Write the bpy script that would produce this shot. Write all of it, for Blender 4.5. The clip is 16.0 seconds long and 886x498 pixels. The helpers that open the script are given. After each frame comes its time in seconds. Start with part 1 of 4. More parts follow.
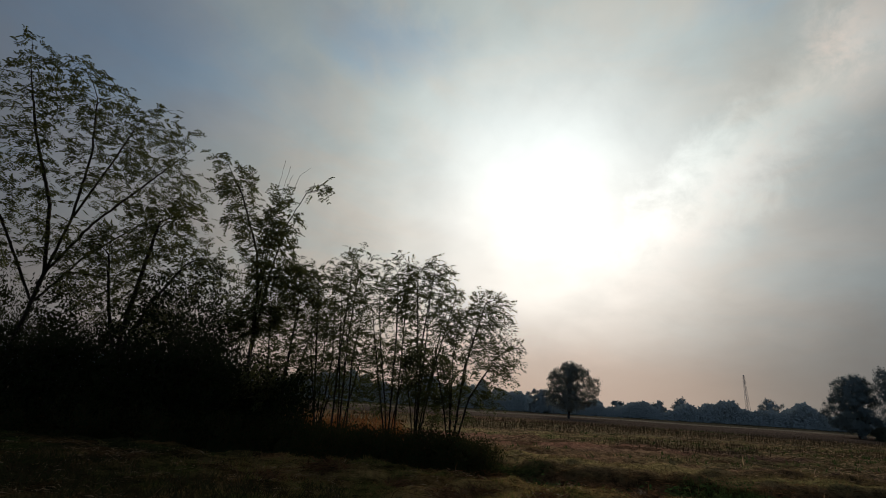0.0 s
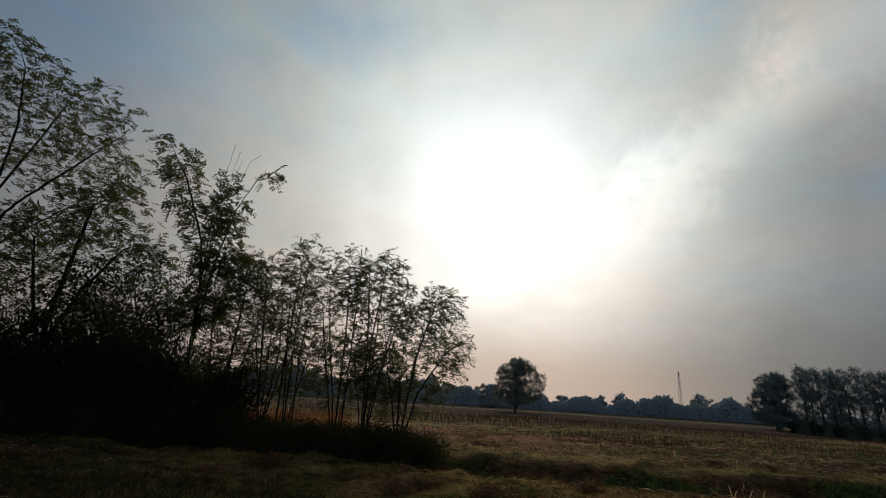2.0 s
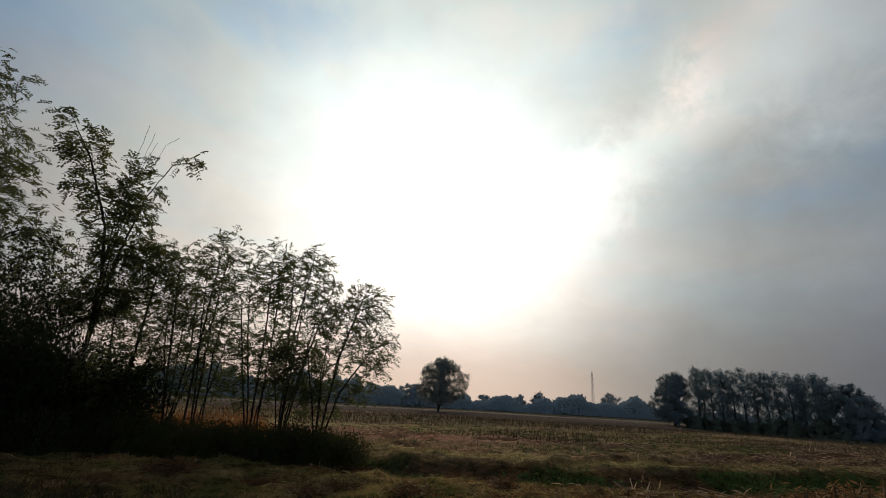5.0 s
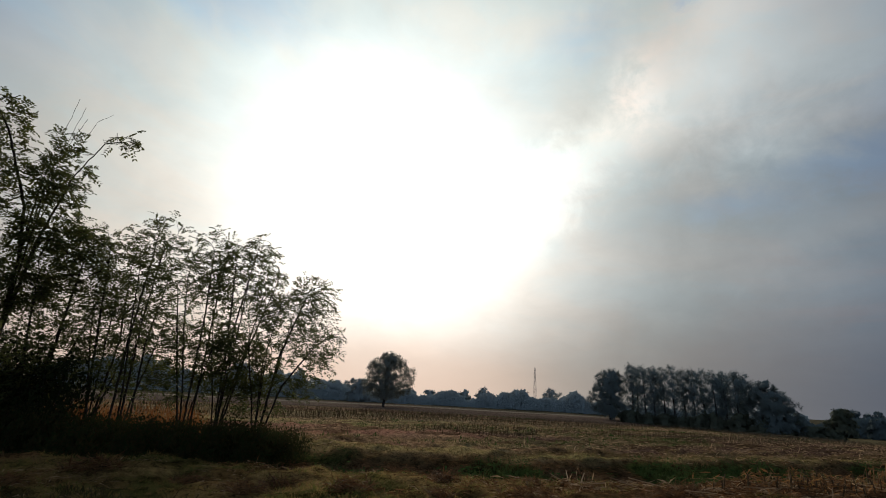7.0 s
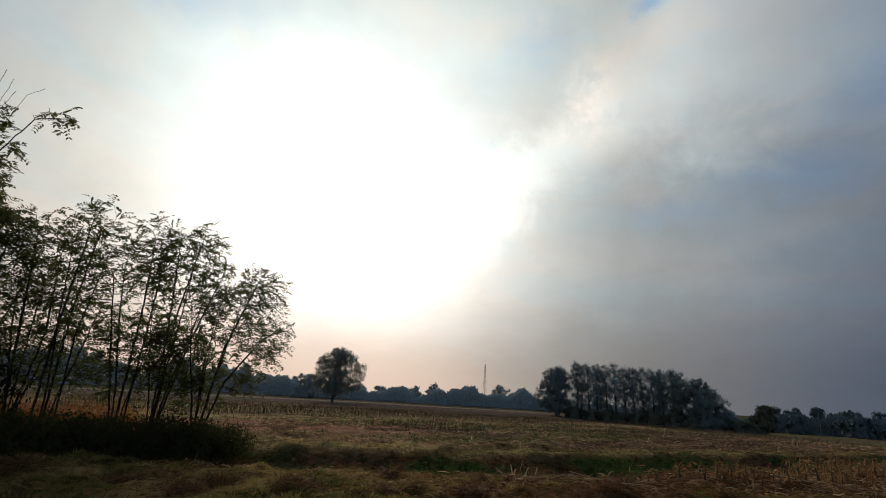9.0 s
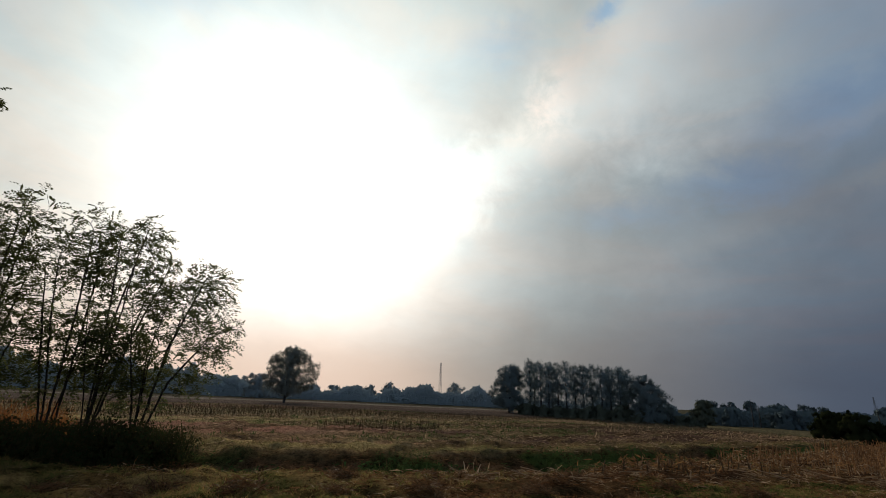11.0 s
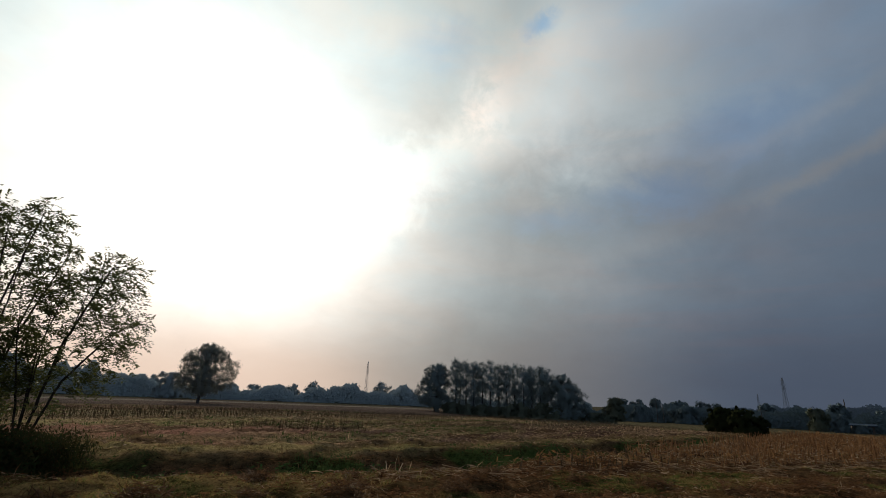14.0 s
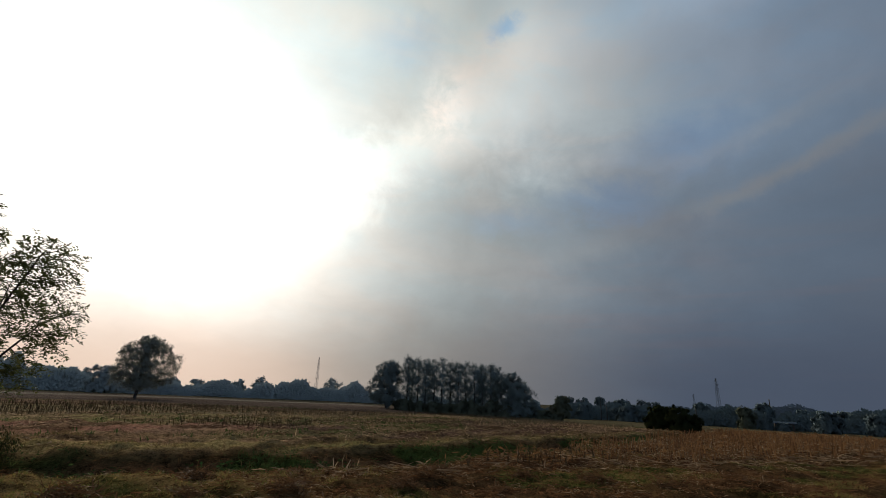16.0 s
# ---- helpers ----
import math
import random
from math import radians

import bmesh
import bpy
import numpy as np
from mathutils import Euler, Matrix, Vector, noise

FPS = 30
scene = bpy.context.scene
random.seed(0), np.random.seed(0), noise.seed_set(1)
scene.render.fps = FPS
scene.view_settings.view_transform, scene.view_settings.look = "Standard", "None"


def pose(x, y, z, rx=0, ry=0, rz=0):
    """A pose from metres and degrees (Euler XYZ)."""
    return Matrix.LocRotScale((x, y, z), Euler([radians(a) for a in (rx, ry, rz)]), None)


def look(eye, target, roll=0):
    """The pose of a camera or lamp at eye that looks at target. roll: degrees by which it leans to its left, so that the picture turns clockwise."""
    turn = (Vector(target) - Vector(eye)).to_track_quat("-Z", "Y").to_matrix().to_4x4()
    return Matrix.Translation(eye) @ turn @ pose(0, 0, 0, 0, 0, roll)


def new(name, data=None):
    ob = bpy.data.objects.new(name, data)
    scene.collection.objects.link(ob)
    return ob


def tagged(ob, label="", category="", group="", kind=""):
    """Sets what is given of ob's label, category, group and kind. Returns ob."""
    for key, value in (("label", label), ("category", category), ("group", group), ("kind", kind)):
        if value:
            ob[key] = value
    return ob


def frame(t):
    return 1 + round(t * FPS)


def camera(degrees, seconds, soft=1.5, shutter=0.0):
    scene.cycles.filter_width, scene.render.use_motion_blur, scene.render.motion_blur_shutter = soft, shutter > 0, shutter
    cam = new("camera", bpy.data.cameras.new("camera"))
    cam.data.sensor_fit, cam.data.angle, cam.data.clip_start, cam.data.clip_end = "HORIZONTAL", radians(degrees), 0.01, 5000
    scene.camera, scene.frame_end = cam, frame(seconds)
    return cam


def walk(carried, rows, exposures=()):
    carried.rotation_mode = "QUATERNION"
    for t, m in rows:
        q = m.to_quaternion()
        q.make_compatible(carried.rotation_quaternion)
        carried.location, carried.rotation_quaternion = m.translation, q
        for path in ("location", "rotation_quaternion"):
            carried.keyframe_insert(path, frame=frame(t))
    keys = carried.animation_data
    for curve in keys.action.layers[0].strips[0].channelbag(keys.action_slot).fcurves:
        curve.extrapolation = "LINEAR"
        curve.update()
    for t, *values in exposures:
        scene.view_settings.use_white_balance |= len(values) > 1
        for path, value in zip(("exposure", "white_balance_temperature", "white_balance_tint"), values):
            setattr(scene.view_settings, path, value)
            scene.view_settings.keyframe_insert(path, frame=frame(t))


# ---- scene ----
# ---------------------------------------------------------------- camera
cam = camera(86.46, 16.0, soft=0.9)
PATH = [
    (0, pose(0, 0, 1.7, 107.74, -3.1, -0.99)),
    (0.5, pose(0.007, 0, 1.7, 107.56, -3.19, -2.44)),
    (1, pose(0.014, 0, 1.7, 107.51, -3.14, -3.9)),
    (1.5, pose(0.021, -0.001, 1.7, 107.5, -3.07, -5.37)),
    (2, pose(0.027, -0.001, 1.7, 107.44, -3.2, -6.85)),
    (2.5, pose(0.035, -0.002, 1.7, 107.52, -3.15, -8.37)),
    (3, pose(0.042, -0.003, 1.7, 107.61, -3.02, -9.86)),
    (3.5, pose(0.048, -0.004, 1.7, 107.67, -3.15, -11.31)),
    (4, pose(0.055, -0.006, 1.7, 107.75, -3.07, -12.72)),
    (6.5, pose(0.09, -0.015, 1.7, 107.76, -2.92, -20.35)),
    (7, pose(0.097, -0.018, 1.7, 107.63, -2.95, -21.95)),
    (7.5, pose(0.103, -0.021, 1.7, 107.54, -3.04, -23.49)),
    (8, pose(0.11, -0.023, 1.7, 107.43, -3.23, -25)),
    (8.5, pose(0.116, -0.026, 1.7, 107.43, -3.24, -26.39)),
    (9, pose(0.121, -0.029, 1.7, 107.51, -3.12, -27.7)),
    (11.5, pose(0.149, -0.045, 1.7, 107.67, -2.31, -34.26)),
    (12, pose(0.155, -0.049, 1.7, 107.83, -2.19, -35.71)),
    (12.5, pose(0.161, -0.053, 1.7, 107.93, -2.07, -37.22)),
    (13, pose(0.166, -0.057, 1.7, 107.95, -1.99, -38.68)),
    (13.5, pose(0.171, -0.061, 1.7, 107.88, -2.07, -40.06)),
    (14, pose(0.176, -0.065, 1.7, 107.8, -2.11, -41.41)),
    (14.5, pose(0.181, -0.069, 1.7, 107.72, -2.2, -42.74)),
    (15, pose(0.185, -0.074, 1.7, 107.71, -2.29, -44.1)),
    (15.5, pose(0.19, -0.078, 1.7, 107.71, -2.39, -45.54)),
    (16, pose(0.195, -0.083, 1.7, 107.7, -2.49, -47.02)),
]
walk(cam, PATH, exposures=[(0, -0.6), (4, -0.18), (7, 0.04), (16, 0.04)])

# ---------------------------------------------------------------- world and sun
SUN_YAW, SUN_EL = radians(14.0), radians(21.5)
SUN_DIR = Vector((math.sin(SUN_YAW) * math.cos(SUN_EL), math.cos(SUN_YAW) * math.cos(SUN_EL), math.sin(SUN_EL)))


class Nodes:
    """Short hand for wiring shader nodes."""

    def __init__(self, tree):
        self.tree = tree
        tree.nodes.clear()

    def add(self, kind, **props):
        n = self.tree.nodes.new(kind)
        for key, value in props.items():
            setattr(n, key, value)
        return n

    def put(self, socket, value):
        if isinstance(value, bpy.types.NodeSocket):
            self.tree.links.new(value, socket)
        elif value is not None:
            if socket.type == "RGBA" and len(value) == 3:
                value = (*value, 1)
            socket.default_value = value

    def math(self, op, a, b=None, c=None, clamp=False):
        n = self.add("ShaderNodeMath", operation=op, use_clamp=clamp)
        for s, v in zip(n.inputs, (a, b, c)):
            self.put(s, v)
        return n.outputs[0]

    def vec(self, op, a, b=None):
        n = self.add("ShaderNodeVectorMath", operation=op)
        self.put(n.inputs[0], a)
        self.put(n.inputs[1], b)
        return n.outputs["Value"] if op == "DOT_PRODUCT" else n.outputs[0]

    def step(self, x, lo, hi, out0=0.0, out1=1.0):
        n = self.add("ShaderNodeMapRange", interpolation_type="SMOOTHSTEP")
        for s, v in zip(n.inputs, (x, lo, hi, out0, out1)):
            self.put(s, v)
        return n.outputs[0]

    def mix(self, fac, a, b, how="MIX"):
        n = self.add("ShaderNodeMix", data_type="RGBA", blend_type=how)
        self.put(n.inputs[0], fac)
        self.put(n.inputs[6], a)
        self.put(n.inputs[7], b)
        return n.outputs[2]

    def noise(self, vector, scale, detail=4.0, rough=0.55, warp=0.0):
        n = self.add("ShaderNodeTexNoise")
        self.put(n.inputs["Vector"], vector)
        for key, value in (("Scale", scale), ("Detail", detail), ("Roughness", rough), ("Distortion", warp)):
            n.inputs[key].default_value = value
        return n.outputs[0]

    def xyz(self, x, y, z):
        n = self.add("ShaderNodeCombineXYZ")
        for s, v in zip(n.inputs, (x, y, z)):
            self.put(s, v)
        return n.outputs[0]


def make_world():
    world = bpy.data.worlds.new("morning_sky")
    world.use_nodes = True
    scene.world = world
    k = Nodes(world.node_tree)
    ray = k.add("ShaderNodeTexCoord").outputs["Generated"]
    sep = k.add("ShaderNodeSeparateXYZ")
    k.put(sep.inputs[0], ray)
    x, y, z = sep.outputs
    deg = 180 / math.pi
    el = k.math("MULTIPLY", k.math("ARCSINE", z), deg)
    yaw = k.math("MULTIPLY", k.math("ARCTAN2", x, y), deg)
    sky = k.add("ShaderNodeTexSky", sky_type="NISHITA", sun_disc=False, sun_elevation=SUN_EL, sun_rotation=SUN_YAW,
                air_density=1.0, dust_density=1.5, ozone_density=1.5)
    blue = k.mix(1.0, sky.outputs[0], (0.055, 0.055, 0.06), "MULTIPLY")
    # drifting cloud sheet, seen in perspective
    lift = k.math("ADD", k.math("MAXIMUM", z, 0.0), 0.3)
    sheet = k.xyz(k.math("DIVIDE", x, lift), k.math("DIVIDE", y, lift), 0.0)
    soft = k.math("SUBTRACT", k.noise(sheet, 1.5, 4, 0.5, 0.3), 0.5)
    wisp = k.math("SUBTRACT", k.noise(sheet, 4.5, 6, 0.6, 0.5), 0.5)
    fleck = k.math("SUBTRACT", k.noise(ray, 16.0, 6, 0.62, 0.3), 0.5)
    puff = k.math("SUBTRACT", k.noise(ray, 5.0, 5, 0.55, 0.2), 0.5)
    ang = k.math("MULTIPLY", k.math("ARCCOSINE", k.vec("DOT_PRODUCT", ray, tuple(SUN_DIR))), deg)

    def total(*terms):
        out = terms[0]
        for t in terms[1:]:
            out = k.math("ADD", out, t)
        return out

    def times(a, b):
        return k.math("MULTIPLY", a, b)

    # the same directions, ruffled, for cloud shapes with torn rims
    yaw2 = total(yaw, times(puff, 10.0), times(fleck, 5.0))
    el2 = total(el, times(wisp, 6.0), times(fleck, 4.0))

    def lobe(cy, ce, ry, re, inner=0.3):
        """A soft cloud patch round a direction: 1 within, 0 outside."""
        dy, de = k.math("DIVIDE", k.math("SUBTRACT", yaw2, cy), ry), k.math("DIVIDE", k.math("SUBTRACT", el2, ce), re)
        return k.step(k.math("SQRT", total(times(dy, dy), times(de, de))), 1.0, inner)

    def stripe(cy, ce, slope, half, y0, y1):
        """A thin slanting veil that begins at one bearing and is full at another."""
        off = k.math("SUBTRACT", total(el, times(puff, 4.0), times(fleck, 2.5)), total(ce, times(k.math("SUBTRACT", yaw, cy), slope)))
        return times(k.step(k.math("ABSOLUTE", off), half, 0.0), k.step(yaw, y0, y1))

    def gain(value, mask, amount):
        return times(value, total(1.0, times(mask, amount)))

    # sunlight spreading through the cloud
    spread = times(k.math("EXPONENT", k.math("DIVIDE", ang, -23.0)), 2.15)
    # rim of the slate bank on the sunless side
    side = k.math("SUBTRACT", k.math("SUBTRACT", yaw2, times(el, 1.05)), 11.0)
    bank = k.step(side, -4.0, k.step(el, 8, 24, 26.0, 17.0))
    thick = times(times(bank, k.step(side, 60, 8, 0.08, 0.33)), k.step(el2, 33, 22, 0.12, 1.0))
    curl = k.step(total(wisp, fleck), -0.14, 0.14)
    rim = times(times(k.step(side, -7, -1), k.step(side, 7, 0)), curl)
    fade = k.math("SUBTRACT", 1.0, thick)
    ripple = total(1.0, times(soft, 0.42), times(wisp, 0.22), times(puff, 0.34), times(times(fleck, k.step(side, -16, 4)), 0.14))
    lit = times(times(spread, fade), ripple)
    # the sun-edge of the bank, brightest below, and the pale tower that it ends in
    torn = total(side, times(fleck, 14.0), times(wisp, 10.0))
    edge = times(k.step(torn, -14, -2), k.step(torn, 9, -3))
    lit = gain(lit, times(edge, times(k.step(el, 13, 23), k.step(el, 37, 29))), 0.34)
    tower = times(lobe(46.5, 33.5, 6.5, 9.5, 0.0), k.step(fleck, -0.2, 0.1))
    lit = gain(lit, tower, 0.24)
    veil = lobe(35, 38, 12, 7, 0.0)
    heap = lobe(60, 34, 20, 13, 0.1)
    lit = gain(lit, heap, 0.38)
    high = times(k.step(el, 36, 43), k.step(yaw, 50, 58))
    lit = gain(lit, high, 0.3)
    streak = stripe(76, 21.0, 0.3, 1.5, 70, 80)
    second = times(stripe(76, 26.5, 0.2, 1.6, 68, 76), k.step(yaw, 96, 84))
    foot = times(stripe(64, 17.3, 0.12, 2.4, 54, 62), k.step(yaw, 78, 66))
    veils = total(streak, times(second, 0.6), times(foot, 0.7))
    lit = gain(lit, veils, 0.13)
    lit = gain(lit, times(k.step(yaw, 60, 85), k.step(el, 18, 34)), 0.35)
    lit = gain(lit, times(k.step(yaw, 38, 54), k.step(el, 27, 14)), -0.16)
    lit = gain(lit, times(k.step(yaw, 50, 58), times(k.step(yaw, 72, 60), k.step(el, 34, 24))), 0.08)
    teal = k.mix(k.step(el, 20, 34), (1.0, 0.995, 0.93), (0.945, 1.0, 0.965))
    warm = k.mix(k.step(ang, 32, 70), teal, (0.77, 0.975, 1.27))
    warm = k.mix(total(times(veils, 0.6), times(rim, 0.5), times(tower, 0.6)), warm, (1.09, 0.985, 0.91))
    warm = k.mix(times(heap, 0.85), warm, (1.03, 0.995, 0.935))
    warm = k.mix(times(times(k.step(el, 26, 8), k.step(yaw, 58, 25)), 0.8), warm, (1.08, 0.985, 0.87))
    warm = k.mix(times(bank, 0.9), warm, k.mix(1.0, warm, (0.93, 1.0, 1.07), "MULTIPLY"))
    warm = k.mix(times(veil, 0.7), warm, (0.93, 1.0, 0.99))
    # cool and rosy drifts through the sheet
    drift = k.noise(k.xyz(k.math("ADD", times(yaw, 0.05), times(el, 0.03)), times(el, 0.13), 0.0), 1.1, 5, 0.6, 0.5)
    warm = k.mix(k.step(ang, 9, 26), warm, k.mix(1.0, warm, k.mix(k.step(drift, 0.36, 0.64), (0.96, 1.008, 0.995), (1.05, 0.995, 0.93)), "MULTIPLY"))
    col = k.mix(1.0, k.xyz(lit, lit, lit), warm, "MULTIPLY")
    # thin blue between the clouds
    gap = times(lobe(-12, 41, 17, 6.5, 0.0), 0.8)
    gap = k.math("MAXIMUM", gap, times(lobe(-36, 33, 26, 12, 0.0), 0.72))
    gap = k.math("MAXIMUM", gap, times(lobe(54.6, 42.6, 4.0, 1.7, 0.0), 0.95))
    gap = k.math("MAXIMUM", gap, times(lobe(40, 41, 9, 4.5, 0.0), 0.4))
    gap = k.math("MAXIMUM", gap, times(lobe(76, 28, 13, 5, 0.0), 0.45))
    gap = k.math("MAXIMUM", gap, times(lobe(66, 23, 10, 3.6, 0.0), 0.5))
    gap = k.math("MAXIMUM", gap, times(lobe(55, 21, 9, 3.5, 0.0), 0.35))
    col = k.mix(gap, col, k.mix(1.0, k.mix(0.4, col, blue), (0.82, 1.1, 1.36), "MULTIPLY"))
    # open sky away from the sun
    away = k.step(ang, 60, 140)
    col = k.mix(1.0, col, k.mix(away, (0.04, 0.047, 0.062), (0.22, 0.305, 0.44)), "ADD")
    # peach haze low under the sun
    low = times(k.step(el, 12.5, 1), k.step(k.math("ABSOLUTE", k.math("SUBTRACT", yaw, 12.0)), 62, 8))
    col = k.mix(times(low, 0.85), col, k.mix(k.step(yaw, 16, 46), (0.8, 0.585, 0.455), (0.41, 0.33, 0.265)))
    dusk = times(k.step(el, 15, 2), k.step(yaw, 26, 52))
    col = k.mix(times(dusk, 0.75), col, k.mix(k.step(yaw, 36, 76), (0.2, 0.188, 0.175), (0.052, 0.067, 0.104)))
    # faint mauve bars low in the slate
    bars = k.step(k.noise(k.xyz(times(yaw, 0.03), times(el, 0.3), 0.0), 1.6, 3, 0.5), 0.5, 0.68)
    bars = times(bars, times(times(k.step(el, 20, 12), k.step(el, 2, 6)), k.step(yaw, 50, 66)))
    col = k.mix(times(bars, 0.4), col, k.mix(1.0, col, (1.2, 1.0, 0.94), "MULTIPLY"))
    bg = k.add("ShaderNodeBackground")
    k.put(bg.inputs[0], col)
    bg.inputs[1].default_value = 1.0
    out = k.add("ShaderNodeOutputWorld")
    k.put(out.inputs[0], bg.outputs[0])


make_world()
sun = new("sun", bpy.data.lights.new("sun", "SUN"))
sun.data.energy, sun.data.angle, sun.data.color = 3.7, radians(9), (1.0, 0.9, 0.76)
sun.matrix_world = look(SUN_DIR * 50, (0, 0, 0))


# ---------------------------------------------------------------- materials
def surface(name, colour, rough=0.8, vary=0.35, hue=None, grain=0.0, scale=8.0, metal=0.0, spec=0.06, thin=0.0):
    """A material whose colour varies from piece to piece and, at two scales, over the surface."""
    m = bpy.data.materials.new(name)
    m.use_nodes = True
    k = Nodes(m.node_tree)
    where = k.add("ShaderNodeTexCoord").outputs["Object"]
    isle = k.add("ShaderNodeNewGeometry").outputs["Random Per Island"]
    coarse, fine = k.noise(where, scale * 0.12, 3), k.noise(where, scale, 6, 0.65)
    other = hue or tuple(c * (1 - vary) for c in colour)
    col = k.mix(isle, colour, other)
    dim = k.math("ADD", k.math("MULTIPLY", coarse, vary), k.math("MULTIPLY", fine, vary))
    dim = k.math("ADD", dim, 1.0 - vary)
    col = k.mix(1.0, col, k.xyz(dim, dim, dim), "MULTIPLY")
    b = k.add("ShaderNodeBsdfPrincipled")
    k.put(b.inputs["Base Color"], col)
    b.inputs["Roughness"].default_value, b.inputs["Metallic"].default_value = rough, metal
    b.inputs["Specular IOR Level"].default_value = spec
    if grain:
        bump = k.add("ShaderNodeBump")
        bump.inputs["Strength"].default_value, bump.inputs["Distance"].default_value = 0.7, grain
        k.put(bump.inputs["Height"], fine)
        k.put(b.inputs["Normal"], bump.outputs[0])
    face = b.outputs[0]
    if thin:
        # a leaf lets part of the light through
        t = k.add("ShaderNodeBsdfTranslucent")
        k.put(t.inputs[0], col)
        mixed = k.add("ShaderNodeMixShader")
        mixed.inputs[0].default_value = thin
        k.put(mixed.inputs[1], face)
        k.put(mixed.inputs[2], t.outputs[0])
        face = mixed.outputs[0]
    out = k.add("ShaderNodeOutputMaterial")
    k.put(out.inputs[0], face)
    return m


def ground_material():
    """Soil, litter and mown grass: the zones' colours, some light and shade in them, come with the sheet, grain and
    clods from noise.
    """
    m = bpy.data.materials.new("ground")
    m.use_nodes = True
    k = Nodes(m.node_tree)
    where = k.add("ShaderNodeTexCoord").outputs["Object"]
    zone = k.add("ShaderNodeVertexColor", layer_name="zone").outputs[0]
    big, mid, fine = k.noise(where, 0.5, 4), k.noise(where, 4.0, 8, 0.75), k.noise(where, 34.0, 6, 0.75)
    shade = k.math("ADD", k.step(mid, 0.32, 0.68, 0.3, 1.35), k.step(fine, 0.32, 0.68, -0.5, 0.65))
    col = k.mix(1.0, zone, k.xyz(shade, shade, shade), "MULTIPLY")
    col = k.mix(k.step(fine, 0.6, 0.75, 0.0, 0.35), col, (0.17, 0.105, 0.05))
    col = k.mix(k.step(big, 0.5, 0.7, 0.0, 0.25), col, (0.05, 0.036, 0.016))
    b = k.add("ShaderNodeBsdfPrincipled")
    k.put(b.inputs["Base Color"], col)
    b.inputs["Roughness"].default_value, b.inputs["Specular IOR Level"].default_value = 1.0, 0.0
    bump = k.add("ShaderNodeBump")
    bump.inputs["Strength"].default_value, bump.inputs["Distance"].default_value = 1.0, 0.12
    k.put(bump.inputs["Height"], k.math("ADD", mid, k.math("MULTIPLY", fine, 0.6)))
    k.put(b.inputs["Normal"], bump.outputs[0])
    out = k.add("ShaderNodeOutputMaterial")
    k.put(out.inputs[0], b.outputs[0])
    return m


M_GROUND = ground_material()
M_BARK = surface("bark", (0.035, 0.028, 0.022), 0.9, 0.5, grain=0.01, scale=14)
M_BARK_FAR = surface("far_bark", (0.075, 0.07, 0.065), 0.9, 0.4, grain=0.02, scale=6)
M_LOCUST = surface("locust_leaf", (0.045, 0.06, 0.02), 0.55, 0.4, (0.08, 0.078, 0.026), thin=0.5)
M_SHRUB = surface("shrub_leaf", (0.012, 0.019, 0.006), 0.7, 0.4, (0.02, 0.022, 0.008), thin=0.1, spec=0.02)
M_BRAMBLE = surface("bramble_leaf", (0.022, 0.036, 0.012), 0.7, 0.4, (0.046, 0.036, 0.014), thin=0.3, spec=0.02)
# broadleaf and poplar colours are greyed and lightened to carry the distance haze
M_OAK_HAZED = surface("hazed_broad_leaf", (0.19, 0.205, 0.18), 0.9, 0.12, (0.2, 0.205, 0.17), thin=0.25, spec=0.0)
M_POPLAR_HAZED = surface("hazed_poplar_leaf", (0.13, 0.165, 0.165), 0.95, 0.08, (0.135, 0.165, 0.158), thin=0.03, spec=0.0)
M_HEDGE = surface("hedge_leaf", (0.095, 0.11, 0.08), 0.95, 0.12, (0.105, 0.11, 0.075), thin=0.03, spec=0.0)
# woods, valley and rise leaves: distance haze painted in as pale blue-grey
M_WOODS_HAZED = surface("hazed_woods_leaf", (0.28, 0.32, 0.325), 0.95, 0.05, (0.282, 0.32, 0.32), thin=0.03, spec=0.0)
M_VALLEY_HAZED = surface("hazed_valley_leaf", (0.105, 0.14, 0.15), 0.95, 0.08, (0.112, 0.14, 0.14), thin=0.03, spec=0.0)
M_RISE_HAZED = surface("hazed_rise_leaf", (0.15, 0.185, 0.22), 0.95, 0.05, (0.152, 0.185, 0.215), thin=0.03, spec=0.0)
M_GRASS = surface("verge_grass", (0.09, 0.11, 0.028), 0.7, 0.5, (0.23, 0.13, 0.055), thin=0.55, spec=0.02)
M_BANK = surface("bank_grass", (0.085, 0.074, 0.03), 0.8, 0.5, (0.16, 0.1, 0.052), thin=0.4, spec=0.0)
M_BUSH = surface("bush_leaf", (0.022, 0.03, 0.012), 0.8, 0.3, (0.034, 0.036, 0.016), thin=0.05, spec=0.0)
M_DITCH = surface("ditch_grass", (0.026, 0.054, 0.018), 0.6, 0.5, (0.05, 0.064, 0.022), thin=0.45, spec=0.0)
M_RUSSET = surface("russet_grass", (0.16, 0.055, 0.018), 0.75, 0.4, (0.19, 0.09, 0.03), thin=0.4)
M_STALK = surface("maize_stubble", (0.09, 0.066, 0.032), 0.75, 0.4, (0.05, 0.034, 0.018), scale=20)
M_HUSK = surface("dry_husk", (0.24, 0.122, 0.048), 0.75, 0.5, (0.09, 0.046, 0.02), thin=0.35)
M_STRAW = surface("straw", (0.38, 0.26, 0.155), 0.85, 0.4, (0.08, 0.045, 0.02), thin=0.4)
M_STEEL = surface("pylon_steel", (0.22, 0.23, 0.24), 0.5, 0.2, metal=0.6)
M_POLE = surface("pole_wood", (0.12, 0.1, 0.085), 0.85, 0.3, grain=0.01)
M_WALL = surface("farm_wall", (0.5, 0.47, 0.42), 0.9, 0.2, grain=0.01)
